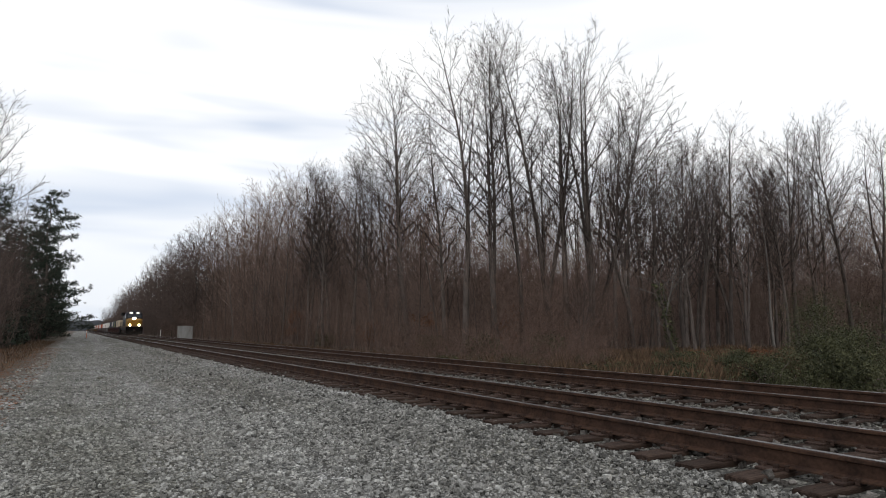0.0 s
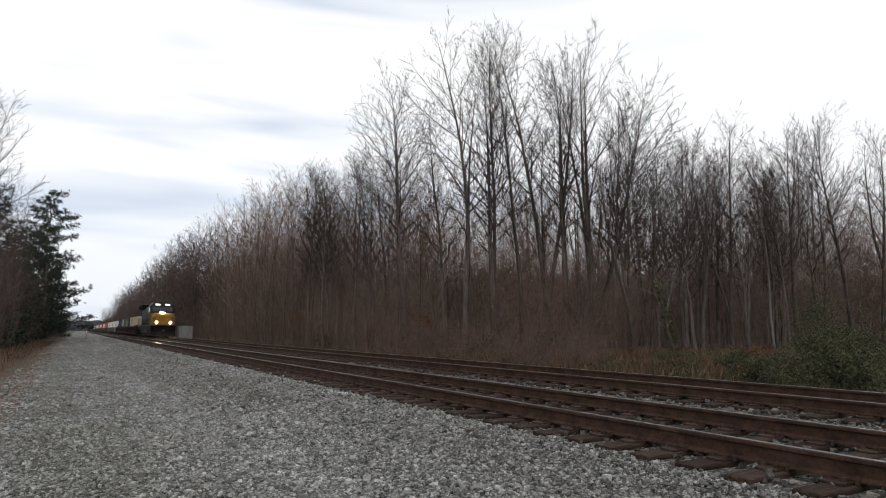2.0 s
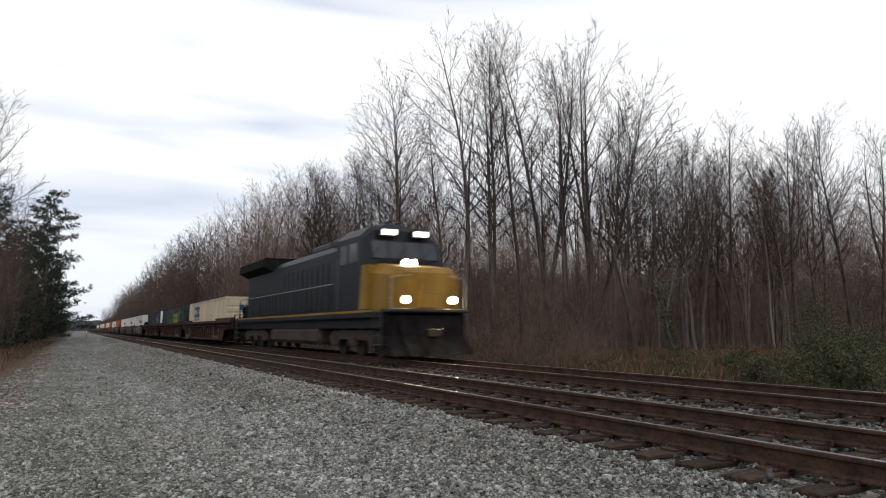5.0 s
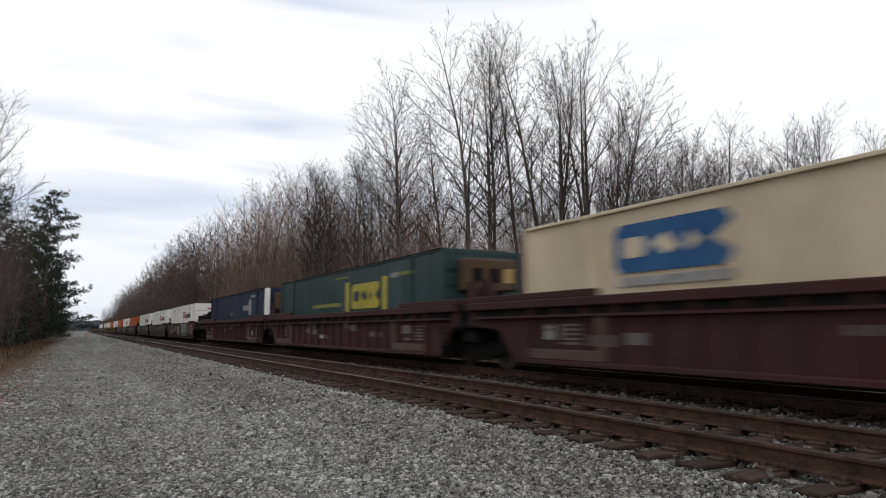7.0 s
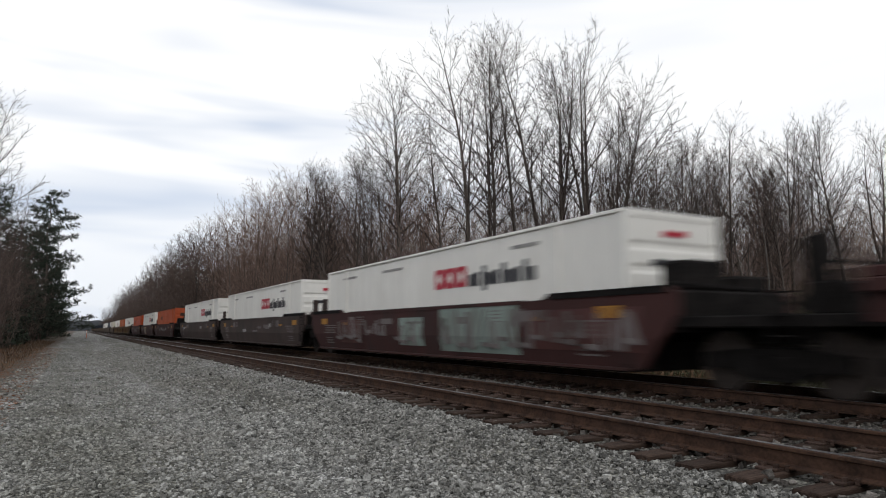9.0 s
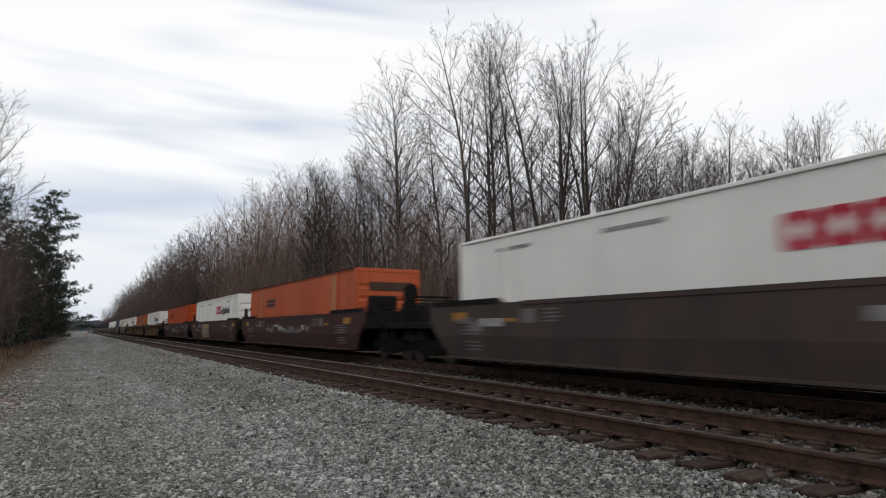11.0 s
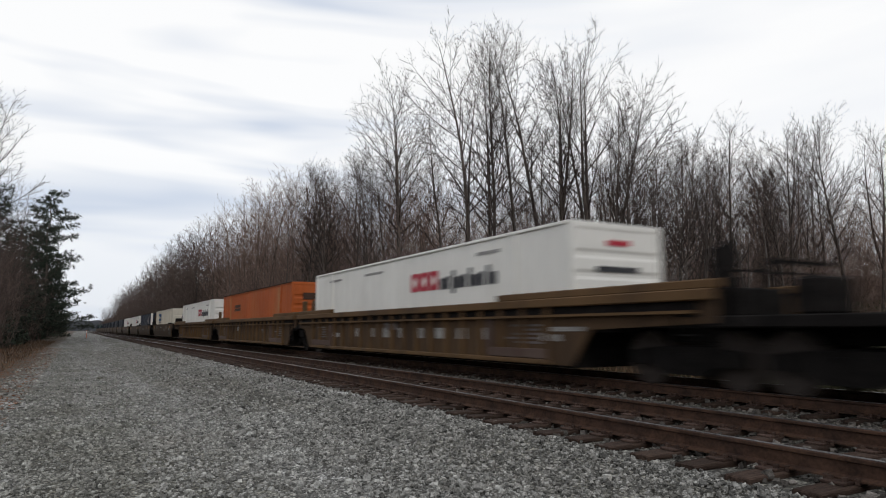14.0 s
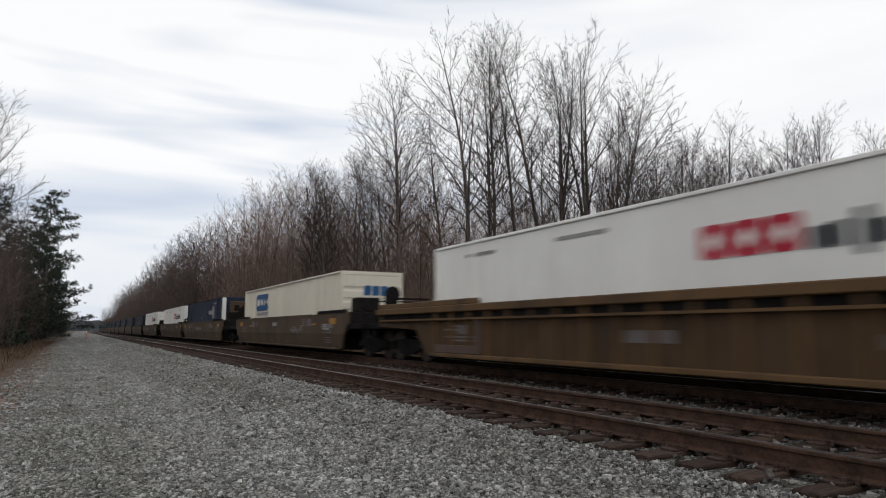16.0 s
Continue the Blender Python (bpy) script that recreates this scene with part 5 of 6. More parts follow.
def well_car(s0, s1, style, colour, label, bogies=(True, True), marks=0, brake=True, graffiti=None, seed=0, shared=False, load=None):
    L = round(s1 - s0, 1)
    e0 = round((L - CL) / 2 if load is None else load - s0, 1)
    e1 = round(L - CL - e0, 2)
    key = (L, style, colour, e0)
    if key not in WELLS:
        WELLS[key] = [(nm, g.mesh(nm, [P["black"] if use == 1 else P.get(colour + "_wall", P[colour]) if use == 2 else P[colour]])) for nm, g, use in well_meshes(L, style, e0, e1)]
    c = thing("well_car", label, "rail car", "well cars of the train")
    for nm, me in WELLS[key]:
        part(nm, me, None, c)
    if bogies[0]:
        add_bogie(c, 1.35)
    if bogies[1]:
        add_bogie(c, L if shared else L - 1.35)
    q = random.Random(seed)
    W = 1.505 if style == "smooth" else 1.495

    def field(nm, mat, y0, y1, z0, z1, cut=0.05):
        if style == "smooth" and z0 < CREASE - 0.02 and z1 > CREASE + 0.02:
            field(nm, mat, y0, y1, z0, CREASE, 0.0)
            field(nm, mat, y0, y1, CREASE, z1, 0.0)
            return
        g = Geo()
        g.plate([(y0 + cut, z0), (y1 - cut, z0), (y1, z0 + cut), (y1, z1 - cut), (y1 - cut, z1), (y0 + cut, z1), (y0, z1 - cut), (y0, z0 + cut)] if cut else [(y0, z0), (y1, z0), (y1, z1), (y0, z1)], -W - 0.003, -W + 0.02)
        if style == "smooth":
            g.v = [(x + tuck(h), y, h) for x, y, h in g.v]
        part(nm, g, mat, c)

    if style == "smooth":
        for y0, d in ((e0 + 0.2, 1), (L - e1 - 0.2, -1)):
            def span(nm, mat, u0, u1, z0, z1):
                field(nm, mat, min(y0 + d * u0, y0 + d * u1), max(y0 + d * u0, y0 + d * u1), z0, z1, 0.01)
            span("yellow_sign", P["sign_yellow"], -0.25, 0.4, 1.16, 1.38)
            span("yellow_sign", P["sign_yellow"], 2.1, 2.5, 1.13, 1.21)
            for k in range(4):
                span("stencil_line", P["scrawl"], 0.1 + q.uniform(0, 0.2), 1.0 + q.uniform(0, 0.5), 0.84 + 0.085 * k, 0.875 + 0.085 * k)
            for k in range(3):
                span("stencil_line", P["scrawl"], 0.3, 0.9 + q.uniform(0, 0.3), 0.46 + 0.09 * k, 0.495 + 0.09 * k)
            for k in range(4):
                span("stencil_line", P["scrawl"], 3.5, 3.9 + q.uniform(0, 0.1), 1.12 + 0.08 * k, 1.155 + 0.08 * k)
            span("stencil_mark", P["scrawl"], 2.7, 3.2, 1.1, 1.4)
    else:
        for y0, y1, yp in ((e0 + 0.5, e0 + 2.5, e0 + 2.62), (L - e1 - 2.5, L - e1 - 0.5, L - e1 - 2.62)):
            g = Geo()
            g.box(-1.46 - 0.132, -1.46, y0, y1, 0.36, 0.56, 0, 0.01)
            part("rubbing_panel", g, P["rust"], c, "pale rusty panel")
            g = Geo()
            g.box(-1.46 - 0.135, -1.46, yp - 0.09, yp + 0.09, 0.36, 1.2, 0, 0.01)
            part("side_post", g, P["rust"], c, "pale rusty post")
            for k in range(5):
                field("stencil_line", P["scrawl"], y0 + 0.15 + q.uniform(0, 0.2), y0 + 0.9 + q.uniform(0, 0.7), 0.66 + 0.09 * k, 0.705 + 0.09 * k, 0.008)

    for _ in range(marks):
        y = q.uniform(2.6, L - 4)
        z = q.uniform(0.82, 1.15) if style == "smooth" else q.uniform(0.6, 1.05)
        field("stencil_mark", P[q.choice(("stencil", "scrawl", "scrawl"))], y, y + q.uniform(0.3, 1.1), z, z + q.uniform(0.08, 0.24), 0.01)
    if graffiti:
        for y0, y1, z0, z1, m in graffiti:
            if m in ("stencil", "graffiti_tan") and y1 - y0 < 0.7:
                field("stencil_mark", P[m], y0, y1, z0, z1, 0.02)
                continue
            if m != "stencil":
                field("graffiti", P[m], y0, y1, z0, z1, 0.12)
            g = Geo()
            y = y0
            while y < y1:
                w, sl, lo, hi = q.uniform(0.07, 0.2), q.uniform(-0.25, 0.25), q.uniform(z0, z0 + 0.3 * (z1 - z0)), q.uniform(z0 + 0.6 * (z1 - z0), z1)
                g.plate([(y, lo), (y + w, lo), (y + w + sl, hi), (y + sl, hi)], -W - 0.007, -W + 0.01)
                if q.random() < 0.6:
                    g.plate([(y, lo), (y + 0.4, lo + 0.04), (y + 0.4, lo + 0.13), (y, lo + 0.1)], -W - 0.0065, -W + 0.01)
                y += q.uniform(0.2, 0.42)
            tagged(part("graffiti_scrawl", g, P["scrawl"], c), kind="stuff")
    def fit(nm, mat, shape, *values):
        """One fitting on the car's end, of one shape."""
        g = Geo()
        {"box": g.box, "cyl": g.cyl, "tube": g.tube, "plate": g.plate}[shape](*values)
        part(nm, g, mat, c)

    dark = P["black"]
    if brake:
        fit("brake_wheel", dark, "cyl", "y", -0.55, 0.72, 2.15, 0.28, 0.02, 14)
        fit("brake_stand", dark, "box", -0.75, -0.35, 0.74, 0.95, 1.1, 2.3, 0, 0.03)
        fit("equipment_box", dark, "box", -0.95, 0.4, 0.35, 0.75, 1.16, 1.62, 0, 0.03)
        fit("air_tank", dark, "cyl", "x", 0.2, 1.1, 1.35, 0.2, 0.5, 12)
        if style == "smooth":
            fit("equipment_box", dark, "box", -1.1, -0.2, e0 - 1.25, e0 - 0.6, 1.6, 2.12, 0, 0.05)
            fit("equipment_box", dark, "box", 0.3, 1.1, e0 - 1.2, e0 - 0.7, 1.6, 1.9, 0, 0.05)
        fit("brake_pipe", dark, "tube", [Vector((-1.3, 0.4, 1.1)), Vector((-1.25, 1.2, 1.5)), Vector((-1.2, e0 - 0.9, 1.75))], [0.025] * 3, 6)
        for x in (-1.36, 1.36):
            fit("rail_post", dark, "box", x - 0.04, x + 0.04, 0.3, 0.36, 0.6, 1.86)
        fit("end_rail", dark, "box", -1.4, 1.4, 0.3, 0.34, 1.86, 1.9)
    if not shared:
        fit("rail_post", dark, "box", -1.4, -1.3, L - 0.55, L - 0.47, 1.1, 1.9)
        fit("end_rail", dark, "box", -1.4, 0.2, L - 0.55, L - 0.5, 1.9, 1.97)
        fit("equipment_box", dark, "box", -1.0, -0.2, L - 1.1, L - 0.6, 1.16, 1.7, 0, 0.04)
    if not bogies[0]:
        fit("end_bracket", P[colour], "box", -1.25, -0.35, -0.15, 0.5, 1.5, 1.72, 0, 0.03)
        fit("end_post", P[colour], "box", -1.2, -1.05, 0.0, 0.3, 1.72, 2.2, 0, 0.02)
        fit("gusset", P[colour], "plate", [(-0.2, 1.72), (0.45, 1.72), (0.3, 2.25), (0.0, 2.25)], -0.75, -0.6)
        for x in (-1.3, -0.9, 0.9):
            fit("air_hose", dark, "tube", [Vector((x, -0.4, 1.25)), Vector((x * 0.96, 0.0, 0.85)), Vector((x, 0.45, 1.2))], [0.03] * 3, 6)
        fit("air_tank", dark, "cyl", "y", -0.95, 0.1, 1.05, 0.17, 0.42, 12)
        fit("drawbar", dark, "box", -1.3, 1.3, -0.3, 0.35, 0.62, 0.95, 0, 0.04)
    for x in (-1.35, 1.35):
        g = Geo()
        for z in (0.55, 0.85, 1.15, 1.45):
            g.box(min(x * 1.1, x * 1.14), max(x * 1.1, x * 1.14), 0.58, 1.02, z, z + 0.025)
        for y in (0.58, 1.0):
            g.box(min(x * 1.1, x * 1.135), max(x * 1.1, x * 1.135), y, y + 0.03, 0.45, 1.6)
        part("ladder", g, P["black"], c)
    TRAIN.append((c, s0, 0.0))
    return c


XPO = "white 53-foot container with a red and black marking"
# container front, colours and markings; the car under each one
LOADS = [
    (-4.5, "cream", "corrugated", "blue_logo", "cream corrugated container with a blue logo field"),
    (15.4, "green", "plate", "yellow_logo", "dark green container with a yellow logo field"),
    (34.6, "blue", "plate", "white_logo", "dark blue container with a small white marking"),
    (58.4, "white", "plate", "two_bars", XPO), (78.1, "white", "plate", "two_bars", XPO), (97.9, "white", "plate", "two_bars", XPO),
    (121.4, "orange", "plate", "dark_label", "faded orange 53-foot container with dark labels"),
    (141.0, "white", "plate", "two_bars", XPO),
    (160.8, "red", "plate", "dark_label", "bright orange-red container with a white placard"),
    (184.4, "white", "plate", "two_bars", XPO),
    (204.1, "amber", "plate", "dark_label", "amber orange 53-foot container with dark labels"),
    (223.8, "white", "plate", "two_bars", XPO),
    (247.4, "pale", "corrugated", "blue_logo", "pale cream corrugated container with a blue logo field"),
    (270.4, "blue", "plate", "white_logo", "dark blue container with a pale end frame"),
    (289.0, "white", "plate", "two_bars", XPO), (312.0, "white", "plate", "two_bars", XPO)]
CARS = [("ribbed", "maroon", "grimy maroon ribbed well car"), ("ribbed", "maroon", "grimy maroon ribbed well car"), ("ribbed", "maroon", "grimy maroon ribbed well car"),
        ("smooth", "maroon", "maroon articulated well car with pale graffiti"), ("smooth", "grey", "grey-brown articulated well car"), ("smooth", "grey", "grey-brown articulated well car"),
        ("smooth", "maroon", "maroon articulated well car with white scrawls"), ("smooth", "maroon", "maroon articulated well car with tan graffiti"), ("smooth", "maroon", "maroon articulated well car with pale scrawls"),
        ("ribbed", "ochre", "grimy ochre ribbed well car with pale stencils"), ("ribbed", "ochre", "grimy ochre ribbed well car"), ("ribbed", "ochre", "grimy ochre ribbed well car"),
        ("smooth", "brown", "brown smooth-sided well car"), ("smooth", "brown", "brown smooth-sided well car"), ("smooth", "brown", "brown smooth-sided well car"), ("smooth", "brown", "brown smooth-sided well car")]
# where one unit ends and the next begins
JOINTS = [-8.2, 14.0, 33.4, 54.5, 76.4, 96.1, 117.7, 139.3, 159.1, 180.6, 202.4, 222.1, 243.6, 267.0, 287.8, 308.5, 331.0]
SCRAWL = {3: [(3.4, 6.6, 0.55, 1.35, "graffiti_red"), (16.0, 18.0, 0.5, 1.3, "graffiti_red"), (7.0, 10.5, 0.4, 1.5, "graffiti"), (11.5, 13.0, 0.5, 1.3, "graffiti"), (14.0, 15.5, 0.7, 1.3, "stencil")],
          6: [(9.5, 12.5, 0.75, 1.15, "stencil"), (14.0, 15.0, 0.8, 1.2, "stencil")], 7: [(10.5, 13.2, 0.4, 1.35, "graffiti_tan"), (15.0, 16.2, 0.8, 1.1, "stencil")],
          0: [(18.4, 18.9, 0.75, 1.05, "stencil")], 9: [(6.4 + 1.15 * k, 6.85 + 1.15 * k, 0.72, 1.0, "stencil") for k in range(8)],
          8: [(7.0, 10.0, 0.6, 1.1, "stencil"), (11.0, 12.6, 0.6, 1.0, "stencil")], 12: [(8.0, 9.6, 0.8, 1.15, "stencil")]}
for i, (s, colour, kind, style, label) in enumerate(LOADS):
    container(s, colour, kind, style, label, P["white"] if i in (2, 13) else None)
    st, col, lab = CARS[i]
    grp = i % 3
    joined = i < 12
    well_car(JOINTS[i], JOINTS[i + 1], st, col, lab, (not joined or grp == 0, True), (9 if i < 3 else 6) if i < 9 else 4, not joined or grp == 0, SCRAWL.get(i), i, joined and grp < 2, s)
s = 331.0
rt = random.Random(12)
for i in range(11):
    col = "navy" if i < 5 else rt.choice(["navy", "navy", "green"])
    container(s + 2.2, col, "plate", "", {"navy": "blackish blue container far down the train", "green": "dark green container far down the train"}[col])
    well_car(s, s + 20.6, "smooth", "brown", "brown well car far down the train", seed=100 + i)
    s += 20.6


def locomotive():
    """A six-axle wide-cab diesel: nose to the front (0), long hood to the rear (23.6)."""
    t = thing("locomotive", "dark blue diesel locomotive with yellow nose and lit headlights", "locomotive")
    L = 23.6
    g = Geo()
    g.box(-1.5, 1.5, 0.95, L - 0.75, 1.35, 1.62, 0, 0.03)
    g.box(-1.3, 1.3, 1.2, L - 1.0, 1.0, 1.36)
    part("frame", g, P["loco_blue"], t)
    g = Geo()
    for x in (-1.505, 1.505):
        g.box(min(x, x * 1.004), max(x, x * 1.004), 1.0, L - 0.8, 1.53, 1.61)
    part("sill_stripe", g, P["loco_yellow"], t, "yellow stripe along the sill")
    g = Geo()
    nose = lambda w, z0, z1, c: [(-w, z0), (w, z0), (w, z1 - c), (w - c, z1), (-w + c, z1), (-w, z1 - c)]
    g.loft([(0.72, nose(1.02, 1.62, 2.8, 0.22)), (0.92, nose(1.3, 1.62, 2.98, 0.28)), (2.3, nose(1.36, 1.62, 3.2, 0.32)), (2.85, nose(1.38, 1.62, 3.28, 0.32))])
    g.box(-0.32, 0.32, 0.66, 1.0, 1.64, 2.6, 0, 0.03)
    part("nose", g, P["loco_yellow"], t, "yellow nose")
    g = Geo()
    cab = lambda w, z0, z1: [(-w, z0), (w, z0), (w, z1 - 0.42), (w - 0.42, z1 - 0.04), (0.3, z1), (-0.3, z1), (-w + 0.42, z1 - 0.04), (-w, z1 - 0.42)]
    g.loft([(2.35, cab(1.48, 1.62, 3.35)), (2.36, cab(1.48, 1.62, 3.36)), (2.75, cab(1.5, 1.62, 4.45)), (2.95, cab(1.5, 1.62, 4.62)), (5.25, cab(1.5, 1.62, 4.66)), (5.35, cab(1.45, 1.62, 4.6))])
    body = part("cab", g, P["loco_blue"], t)
    g = Geo()
    g.loft([(2.30, [(-1.46, 1.64), (1.46, 1.64), (1.46, 3.15), (-1.46, 3.15)]), (2.36, [(-1.49, 1.64), (1.49, 1.64), (1.49, 3.15), (-1.49, 3.15)])])
    part("cab_front", g, P["loco_yellow"], t, "yellow cab front")
    for sd in (-1, 1):
        g = Geo()
        g.plate([(2.36, 1.64), (2.95, 1.64), (2.72, 3.15), (2.36, 3.15)], sd * 1.5 - 0.006, sd * 1.5 + 0.006)
        part("side_flash", g, P["loco_yellow"], t, "yellow flash on the cab side")
    for x in (-1.0, 0.0, 1.0):
        g = Geo()
        g.tube([Vector((x - 0.3, 2.33, 3.42)), Vector((x, 2.45, 3.78))], [0.012, 0.012], 5)
        part("wiper", g, P["black"], t)
    g = Geo()
    g.plate([(0.63, 1.66), (0.66, 1.66), (0.66, 2.62), (0.63, 2.62)], -0.33, 0.33)
    g.cyl("x", 0.0, 0.62, 2.15, 0.025, 0.3, 6)
    part("nose_door", g, P["loco_yellow"], t, "yellow nose door")
    g = Geo()
    for x in (-1.35, 1.35):
        g.tube([Vector((x, 0.62, 1.62)), Vector((x, 0.62, 2.62)), Vector((x * 0.5, 0.6, 2.7))], [0.018] * 3, 6)
    part("front_handrail", g, P["stencil"], t, "worn pale handrail")
    g = Geo()
    g.box(-0.42, 0.42, 3.3, 4.1, 4.6, 4.78, 0, 0.06)
    g.cyl("y", -0.2, 3.4, 4.84, 0.05, 0.22, 8, 0, 0.09)
    g.cyl("y", 0.2, 3.5, 4.84, 0.05, 0.25, 8, 0, 0.09)
    part("horn", g, P["loco_grey"], t)
    for x0, x1 in ((-1.25, -0.66), (-0.6, -0.02), (0.02, 0.6), (0.66, 1.25)):
        g = Geo()
        g.add([(x0, 2.34, 3.4), (x1, 2.34, 3.4), (x1, 2.58, 4.02), (x0, 2.58, 4.02), (x0, 2.42, 3.36), (x1, 2.42, 3.36), (x1, 2.66, 3.98), (x0, 2.66, 3.98)],
              [(0, 1, 2, 3), (4, 7, 6, 5), (0, 4, 5, 1), (3, 2, 6, 7), (0, 3, 7, 4), (1, 5, 6, 2)])
        part("windscreen", g, GLASS, t, "dark windscreen pane")
    for sd in (-1, 1):
        for y0, y1 in ((3.15, 3.95), (4.1, 4.8)):
            g = Geo()
            x0, x1 = sorted((sd * 1.48, sd * 1.512))
            g.box(x0, x1, y0, y1, 3.3, 4.0, 0, 0.01)
            part("side_window", g, GLASS, t)
        g = Geo()
        x0, x1 = sorted((sd * 1.49, sd * 1.51))
        g.box(x0, x1, 4.92, 5.22, 1.7, 3.6)
        part("cab_door", g, P["loco_grey"], t)
    for x in (-0.62, 0.62):
        g = Geo()
        g.box(x - 0.34, x + 0.34, 2.42, 2.7, 4.2, 4.44, 0, 0.015)
        part("number_board_case", g, P["loco_blue"], t)
        g = Geo()
        g.box(x - 0.28, x + 0.28, 2.40, 2.416, 4.23, 4.41)
        part("number_board", g, BOARD, t, "lit white number board")
    for x, z, r, y in ((-0.14, 3.24, 0.12, 2.12), (0.14, 3.24, 0.12, 2.12), (-0.86, 1.9, 0.115, 0.6), (0.86, 1.9, 0.115, 0.6)):
        g = Geo()
        g.cyl("y", x, y + 0.06, z, r + 0.03, 0.08, 18)
        case = part("headlight", g, P["loco_grey"], t)
        g = Geo()
        g.cyl("y", x, y - 0.03, z, r * 0.95, 0.012, 18)
        part("lens", g, LAMP, case, "glowing lens")
    # long hood, radiator and its overhanging wings
    g = Geo()
    hood = lambda w, z: [(-w, 1.62), (w, 1.62), (w, z - 0.28), (w - 0.22, z), (-w + 0.22, z), (-w, z - 0.28)]
    g.loft([(5.36, hood(1.0, 4.35)), (22.0, hood(1.0, 4.35))])
    part("long_hood", g, P["loco_blue"], t)
    for sd in (-1, 1):
        for i in range(18):
            g = Geo()
            y = 7.5 + i * 0.72
            x0, x1 = sorted((sd * 0.99, sd * 1.02))
            g.box(x0, x1, y, y + 0.64, 1.75, 3.7 if i < 10 else 3.0, 0, 0.008)
            part("hood_door", g, P["loco_blue"], t)
    g = Geo()
    wing = lambda w, z0, z1: [(-1.0, z0), (1.0, z0), (w, z1 - 0.48), (w, z1 - 0.08), (w - 0.1, z1), (-w + 0.1, z1), (-w, z1 - 0.08), (-w, z1 - 0.48)]
    g.loft([(16.4, wing(1.5, 4.0, 4.74)), (22.2, wing(1.5, 4.0, 4.74)), (22.5, wing(1.42, 4.15, 4.72))])
    part("radiator", g, P["black"], t)
    g = Geo()
    g.box(-0.75, 0.75, 8.0, 10.5, 4.35, 4.62, 0, 0.05)
    g.cyl("z", 0, 9.4, 4.66, 0.3, 0.1, 14)
    g.box(-0.9, 0.9, 5.6, 7.4, 4.3, 4.6, 0, 0.05)
    for y in (17.4, 19.0, 20.6):
        g.cyl("z", 0, y, 4.74, 0.6, 0.04, 18)
    part("roof_fans", g, P["loco_grey"], t)
    g = Geo()
    g.box(-1.35, 1.35, 7.8, 15.2, 0.35, 1.05, 0, 0.15)
    part("fuel_tank", g, P["grey"], t)
    g = Geo()
    for x0, x1, d in ((-1.45, -0.95, 0.3), (-0.95, -0.4, 0.12), (-0.4, 0.4, 0.0), (0.4, 0.95, 0.12), (0.95, 1.45, 0.3)):
        g.plate([(-0.05 + d, 0.14), (0.4 + d, 0.14), (0.95, 0.95), (0.95, 1.4), (0.75, 1.4), (0.5 + d, 0.75)], x0, x1)
    g.box(-1.5, 1.5, 0.9, 1.15, 0.75, 1.5)
    part("snow_plough", g, P["black"], t)
    g = Geo()
    g.box(-1.5, 1.5, 0.55, 1.15, 1.5, 1.62, 0, 0.03)
    part("front_walkway", g, P["loco_grey"], t)
    for x in (-1.0, -0.7, 0.7, 1.0):
        g = Geo()
        g.tube([Vector((x, 0.78, 1.3)), Vector((x, 0.6, 0.9)), Vector((x * 0.9, 0.7, 0.6))], [0.03] * 3, 6)
        part("air_hose", g, P["black"], t)
    g = Geo()
    for y0, d in ((0.05, 1), (L - 0.75, 1)):
        g.box(-0.14, 0.14, y0 - 0.05, y0 + 0.8, 0.72, 0.98, 0, 0.03)
    part("coupler", g, P["wheel"], t)
    for sd in (-1, 1):
        for y in (1.0, L - 1.35):
            g = Geo()
            for z in (0.45, 0.75, 1.05, 1.35):
                x0, x1 = sorted((sd * 1.2, sd * 1.55))
                g.box(x0, x1, y, y + 0.55, z, z + 0.035)
            g.box(*sorted((sd * 1.5, sd * 1.55)), y - 0.03, y, 0.4, 1.62)
            g.box(*sorted((sd * 1.5, sd * 1.55)), y + 0.55, y + 0.58, 0.4, 1.62)
            part("steps", g, P["loco_grey"], t, "grimy steps")
        for i in range(11):
            g = Geo()
            g.cyl("z", sd * 1.47, 5.8 + i * 1.6, 2.15, 0.018, 0.53, 6)
            part("handrail_post", g, P["loco_grey"], t)
        g = Geo()
        g.cyl("y", sd * 1.47, 13.8, 2.68, 0.02, 8.1, 6)
        part("handrail", g, P["stencil"], t, "worn pale handrail")
    for x in (-1.3, -0.5, 0.5, 1.3):
        for y in (0.98, L - 0.78):
            g = Geo()
            g.cyl("z", x, y, 2.1, 0.02, 0.5, 6)
            part("handrail_post", g, P["loco_grey"], t)
    for yc in (4.4, 19.2):
        g = Geo()
        for sd in (-1, 1):
            g.plate([(-2.5, 0.45), (-2.5, 0.75), (-2.0, 0.95), (2.0, 0.95), (2.5, 0.75), (2.5, 0.45), (1.6, 0.45), (1.3, 0.6), (-1.3, 0.6), (-1.6, 0.45)], sd * 1.05 - 0.08, sd * 1.05 + 0.08)
            for y in (-1.85, 0, 1.85):
                g.cyl("x", sd * 1.15, y, 0.53, 0.17, 0.06, 12)
                g.box(*sorted((sd * 1.0, sd * 1.2)), y - 0.3, y + 0.3, 0.35, 0.72, 0, 0.04)
        f = part("bogie_frame", g, P["grey"], t)
        f.location = (0, yc, 0)
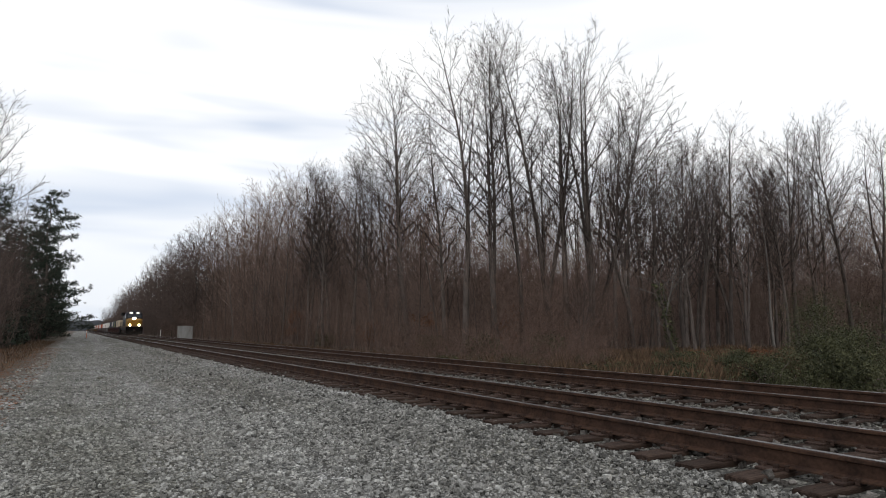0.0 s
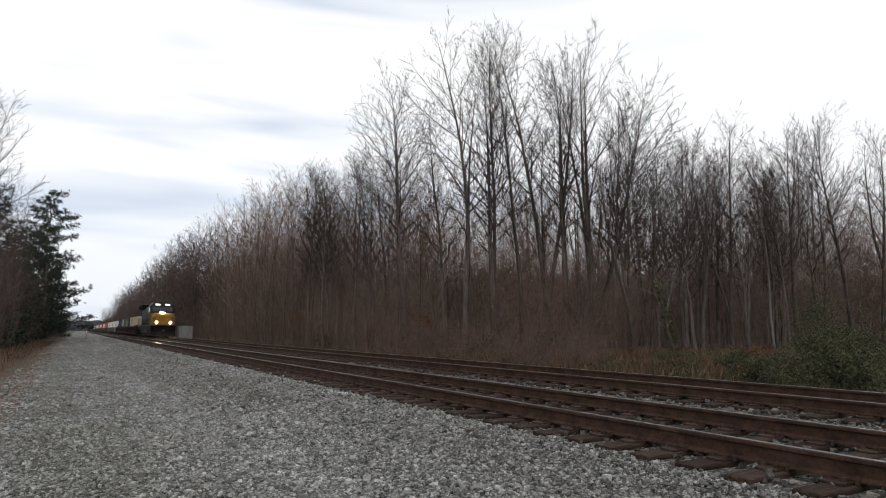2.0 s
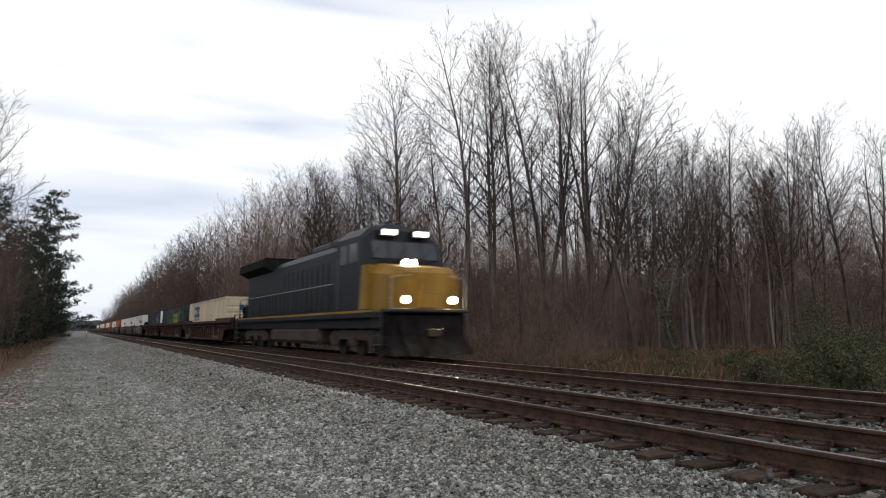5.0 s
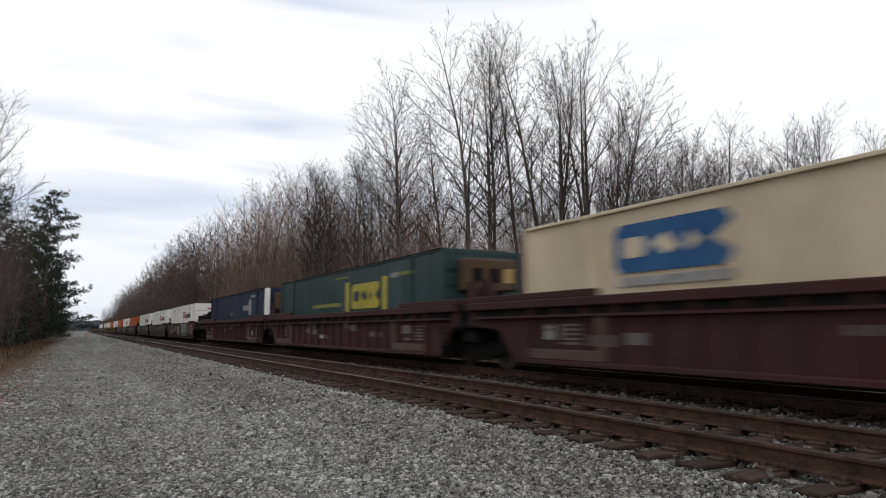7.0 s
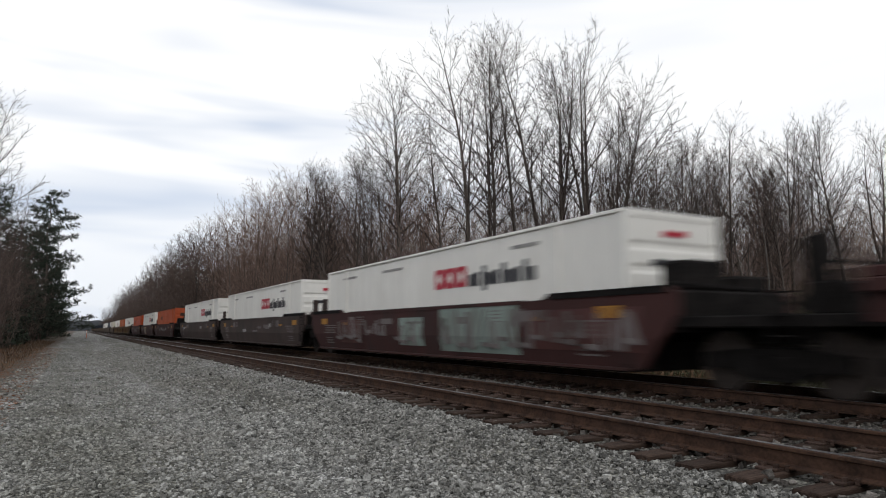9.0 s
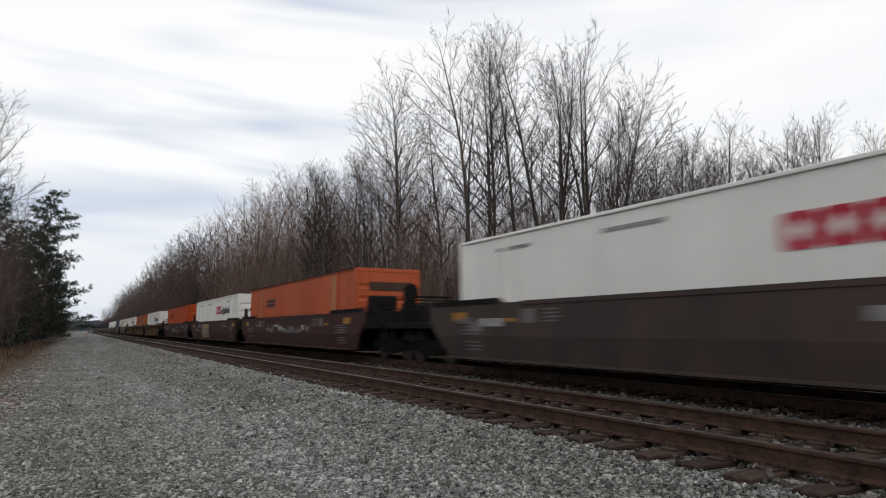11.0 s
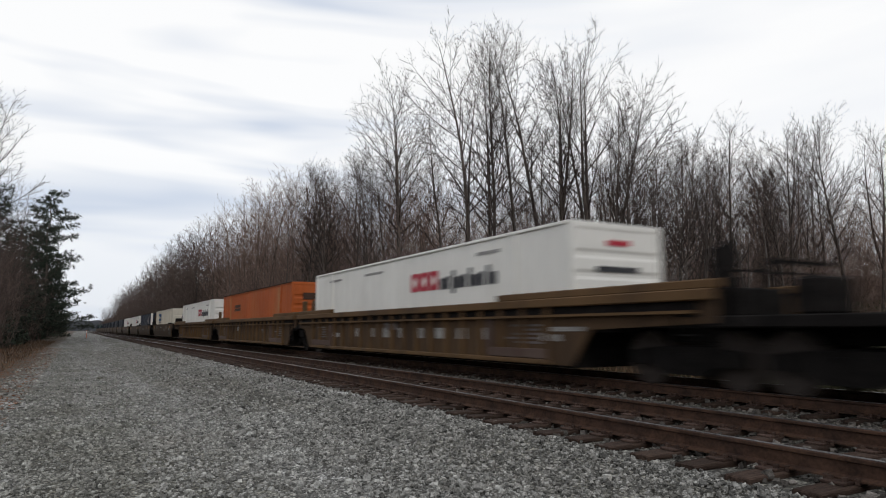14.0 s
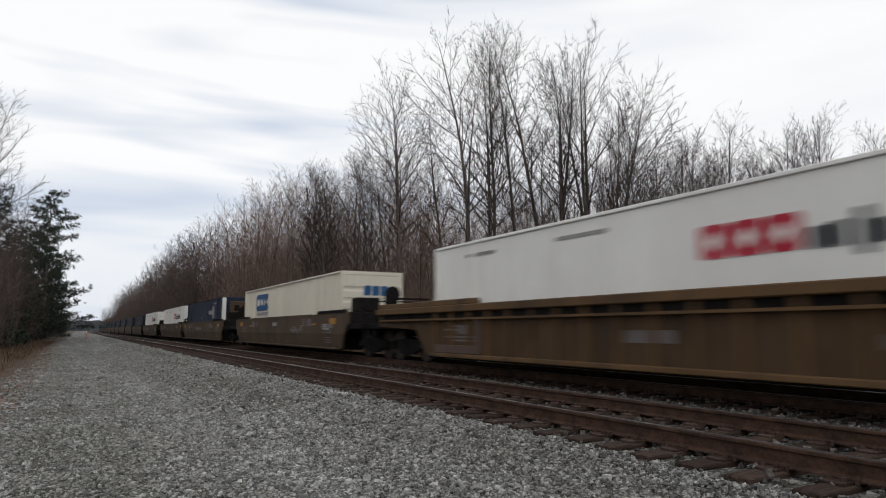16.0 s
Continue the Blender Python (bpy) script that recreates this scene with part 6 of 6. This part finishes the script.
        for y in (-1.85, 0, 1.85):
            w = Geo()
            for sd in (-1, 1):
                w.cyl("x", sd * 0.755, y, 0.53, 0.53, 0.065, 24)
                w.cyl("x", sd * 0.70, y, 0.53, 0.555, 0.015, 24)
            w.cyl("x", 0, y, 0.53, 0.09, 0.7, 10)
            part("wheelset", w, P["wheel"], t).location = (0, yc, 0)
    TRAIN.append((t, -31.8, 0.0))
    return t


locomotive()


# ---- small things beside the line ----
def signal_hut(x, y):
    t = thing("signal_hut", "small grey metal signal hut beside the far track", "equipment hut")
    g = Geo()
    g.box(-1.0, 1.0, -0.9, 0.9, 0.1, 2.05, 0, 0.03)
    w = part("walls", g, HUT, t)
    g = Geo()
    g.loft([(-1.0, [(-1.08, 2.05), (1.08, 2.05), (1.08, 2.1), (0, 2.2), (-1.08, 2.1)]), (1.0, [(-1.08, 2.05), (1.08, 2.05), (1.08, 2.1), (0, 2.2), (-1.08, 2.1)])])
    part("roof", g, HUT, t)
    g = Geo()
    g.box(-0.4, 0.4, -0.93, -0.895, 0.2, 1.9, 0, 0.01)
    d = part("door", g, HUT, t)
    g = Geo()
    g.box(0.26, 0.32, -0.97, -0.925, 0.95, 1.1)
    part("handle", g, P["black"], d)
    g = Geo()
    g.box(-1.05, 1.05, -0.95, 0.95, -0.3, 0.1)
    part("plinth", g, M["stone"], t)
    t.location = (x, y, ground_z(x))


def marker_post(x, y, h, mat, label):
    t = thing("marker_post", label, "post")
    g = Geo()
    g.cyl("z", 0, 0, h / 2 - 0.1, 0.06, h / 2 + 0.1, 10, 0, 0.045)
    part("post", g, mat, t)
    g = Geo()
    g.cyl("z", 0, 0, h * 0.8, 0.066, 0.09, 10)
    part("band", g, P["white"], t)
    g = Geo()
    g.cyl("z", 0, 0, 0.02, 0.16, 0.05, 10, 0, 0.1)
    part("base", g, P["black"], t)
    t.location = (x, y, ground_z(x))


HUT = paint("grey_hut_paint", (0.36, 0.36, 0.35), 0.6)
signal_hut(14.6, 108.0)
marker_post(13.6, 132.0, 1.6, P["white"], "white marker post beside the far track")
marker_post(1.4, 125.0, 1.4, P["red"], "orange and white plastic marker post on the gravel")


def motions():
    for ob, s, z in TRAIN:
        walk(ob, [(t, pose(FAR, s - SPEED * (t - PASS), RAIL_Z + z)) for t in (0.0, 4.0, 8.0, 12.0, 16.0)])


motions()
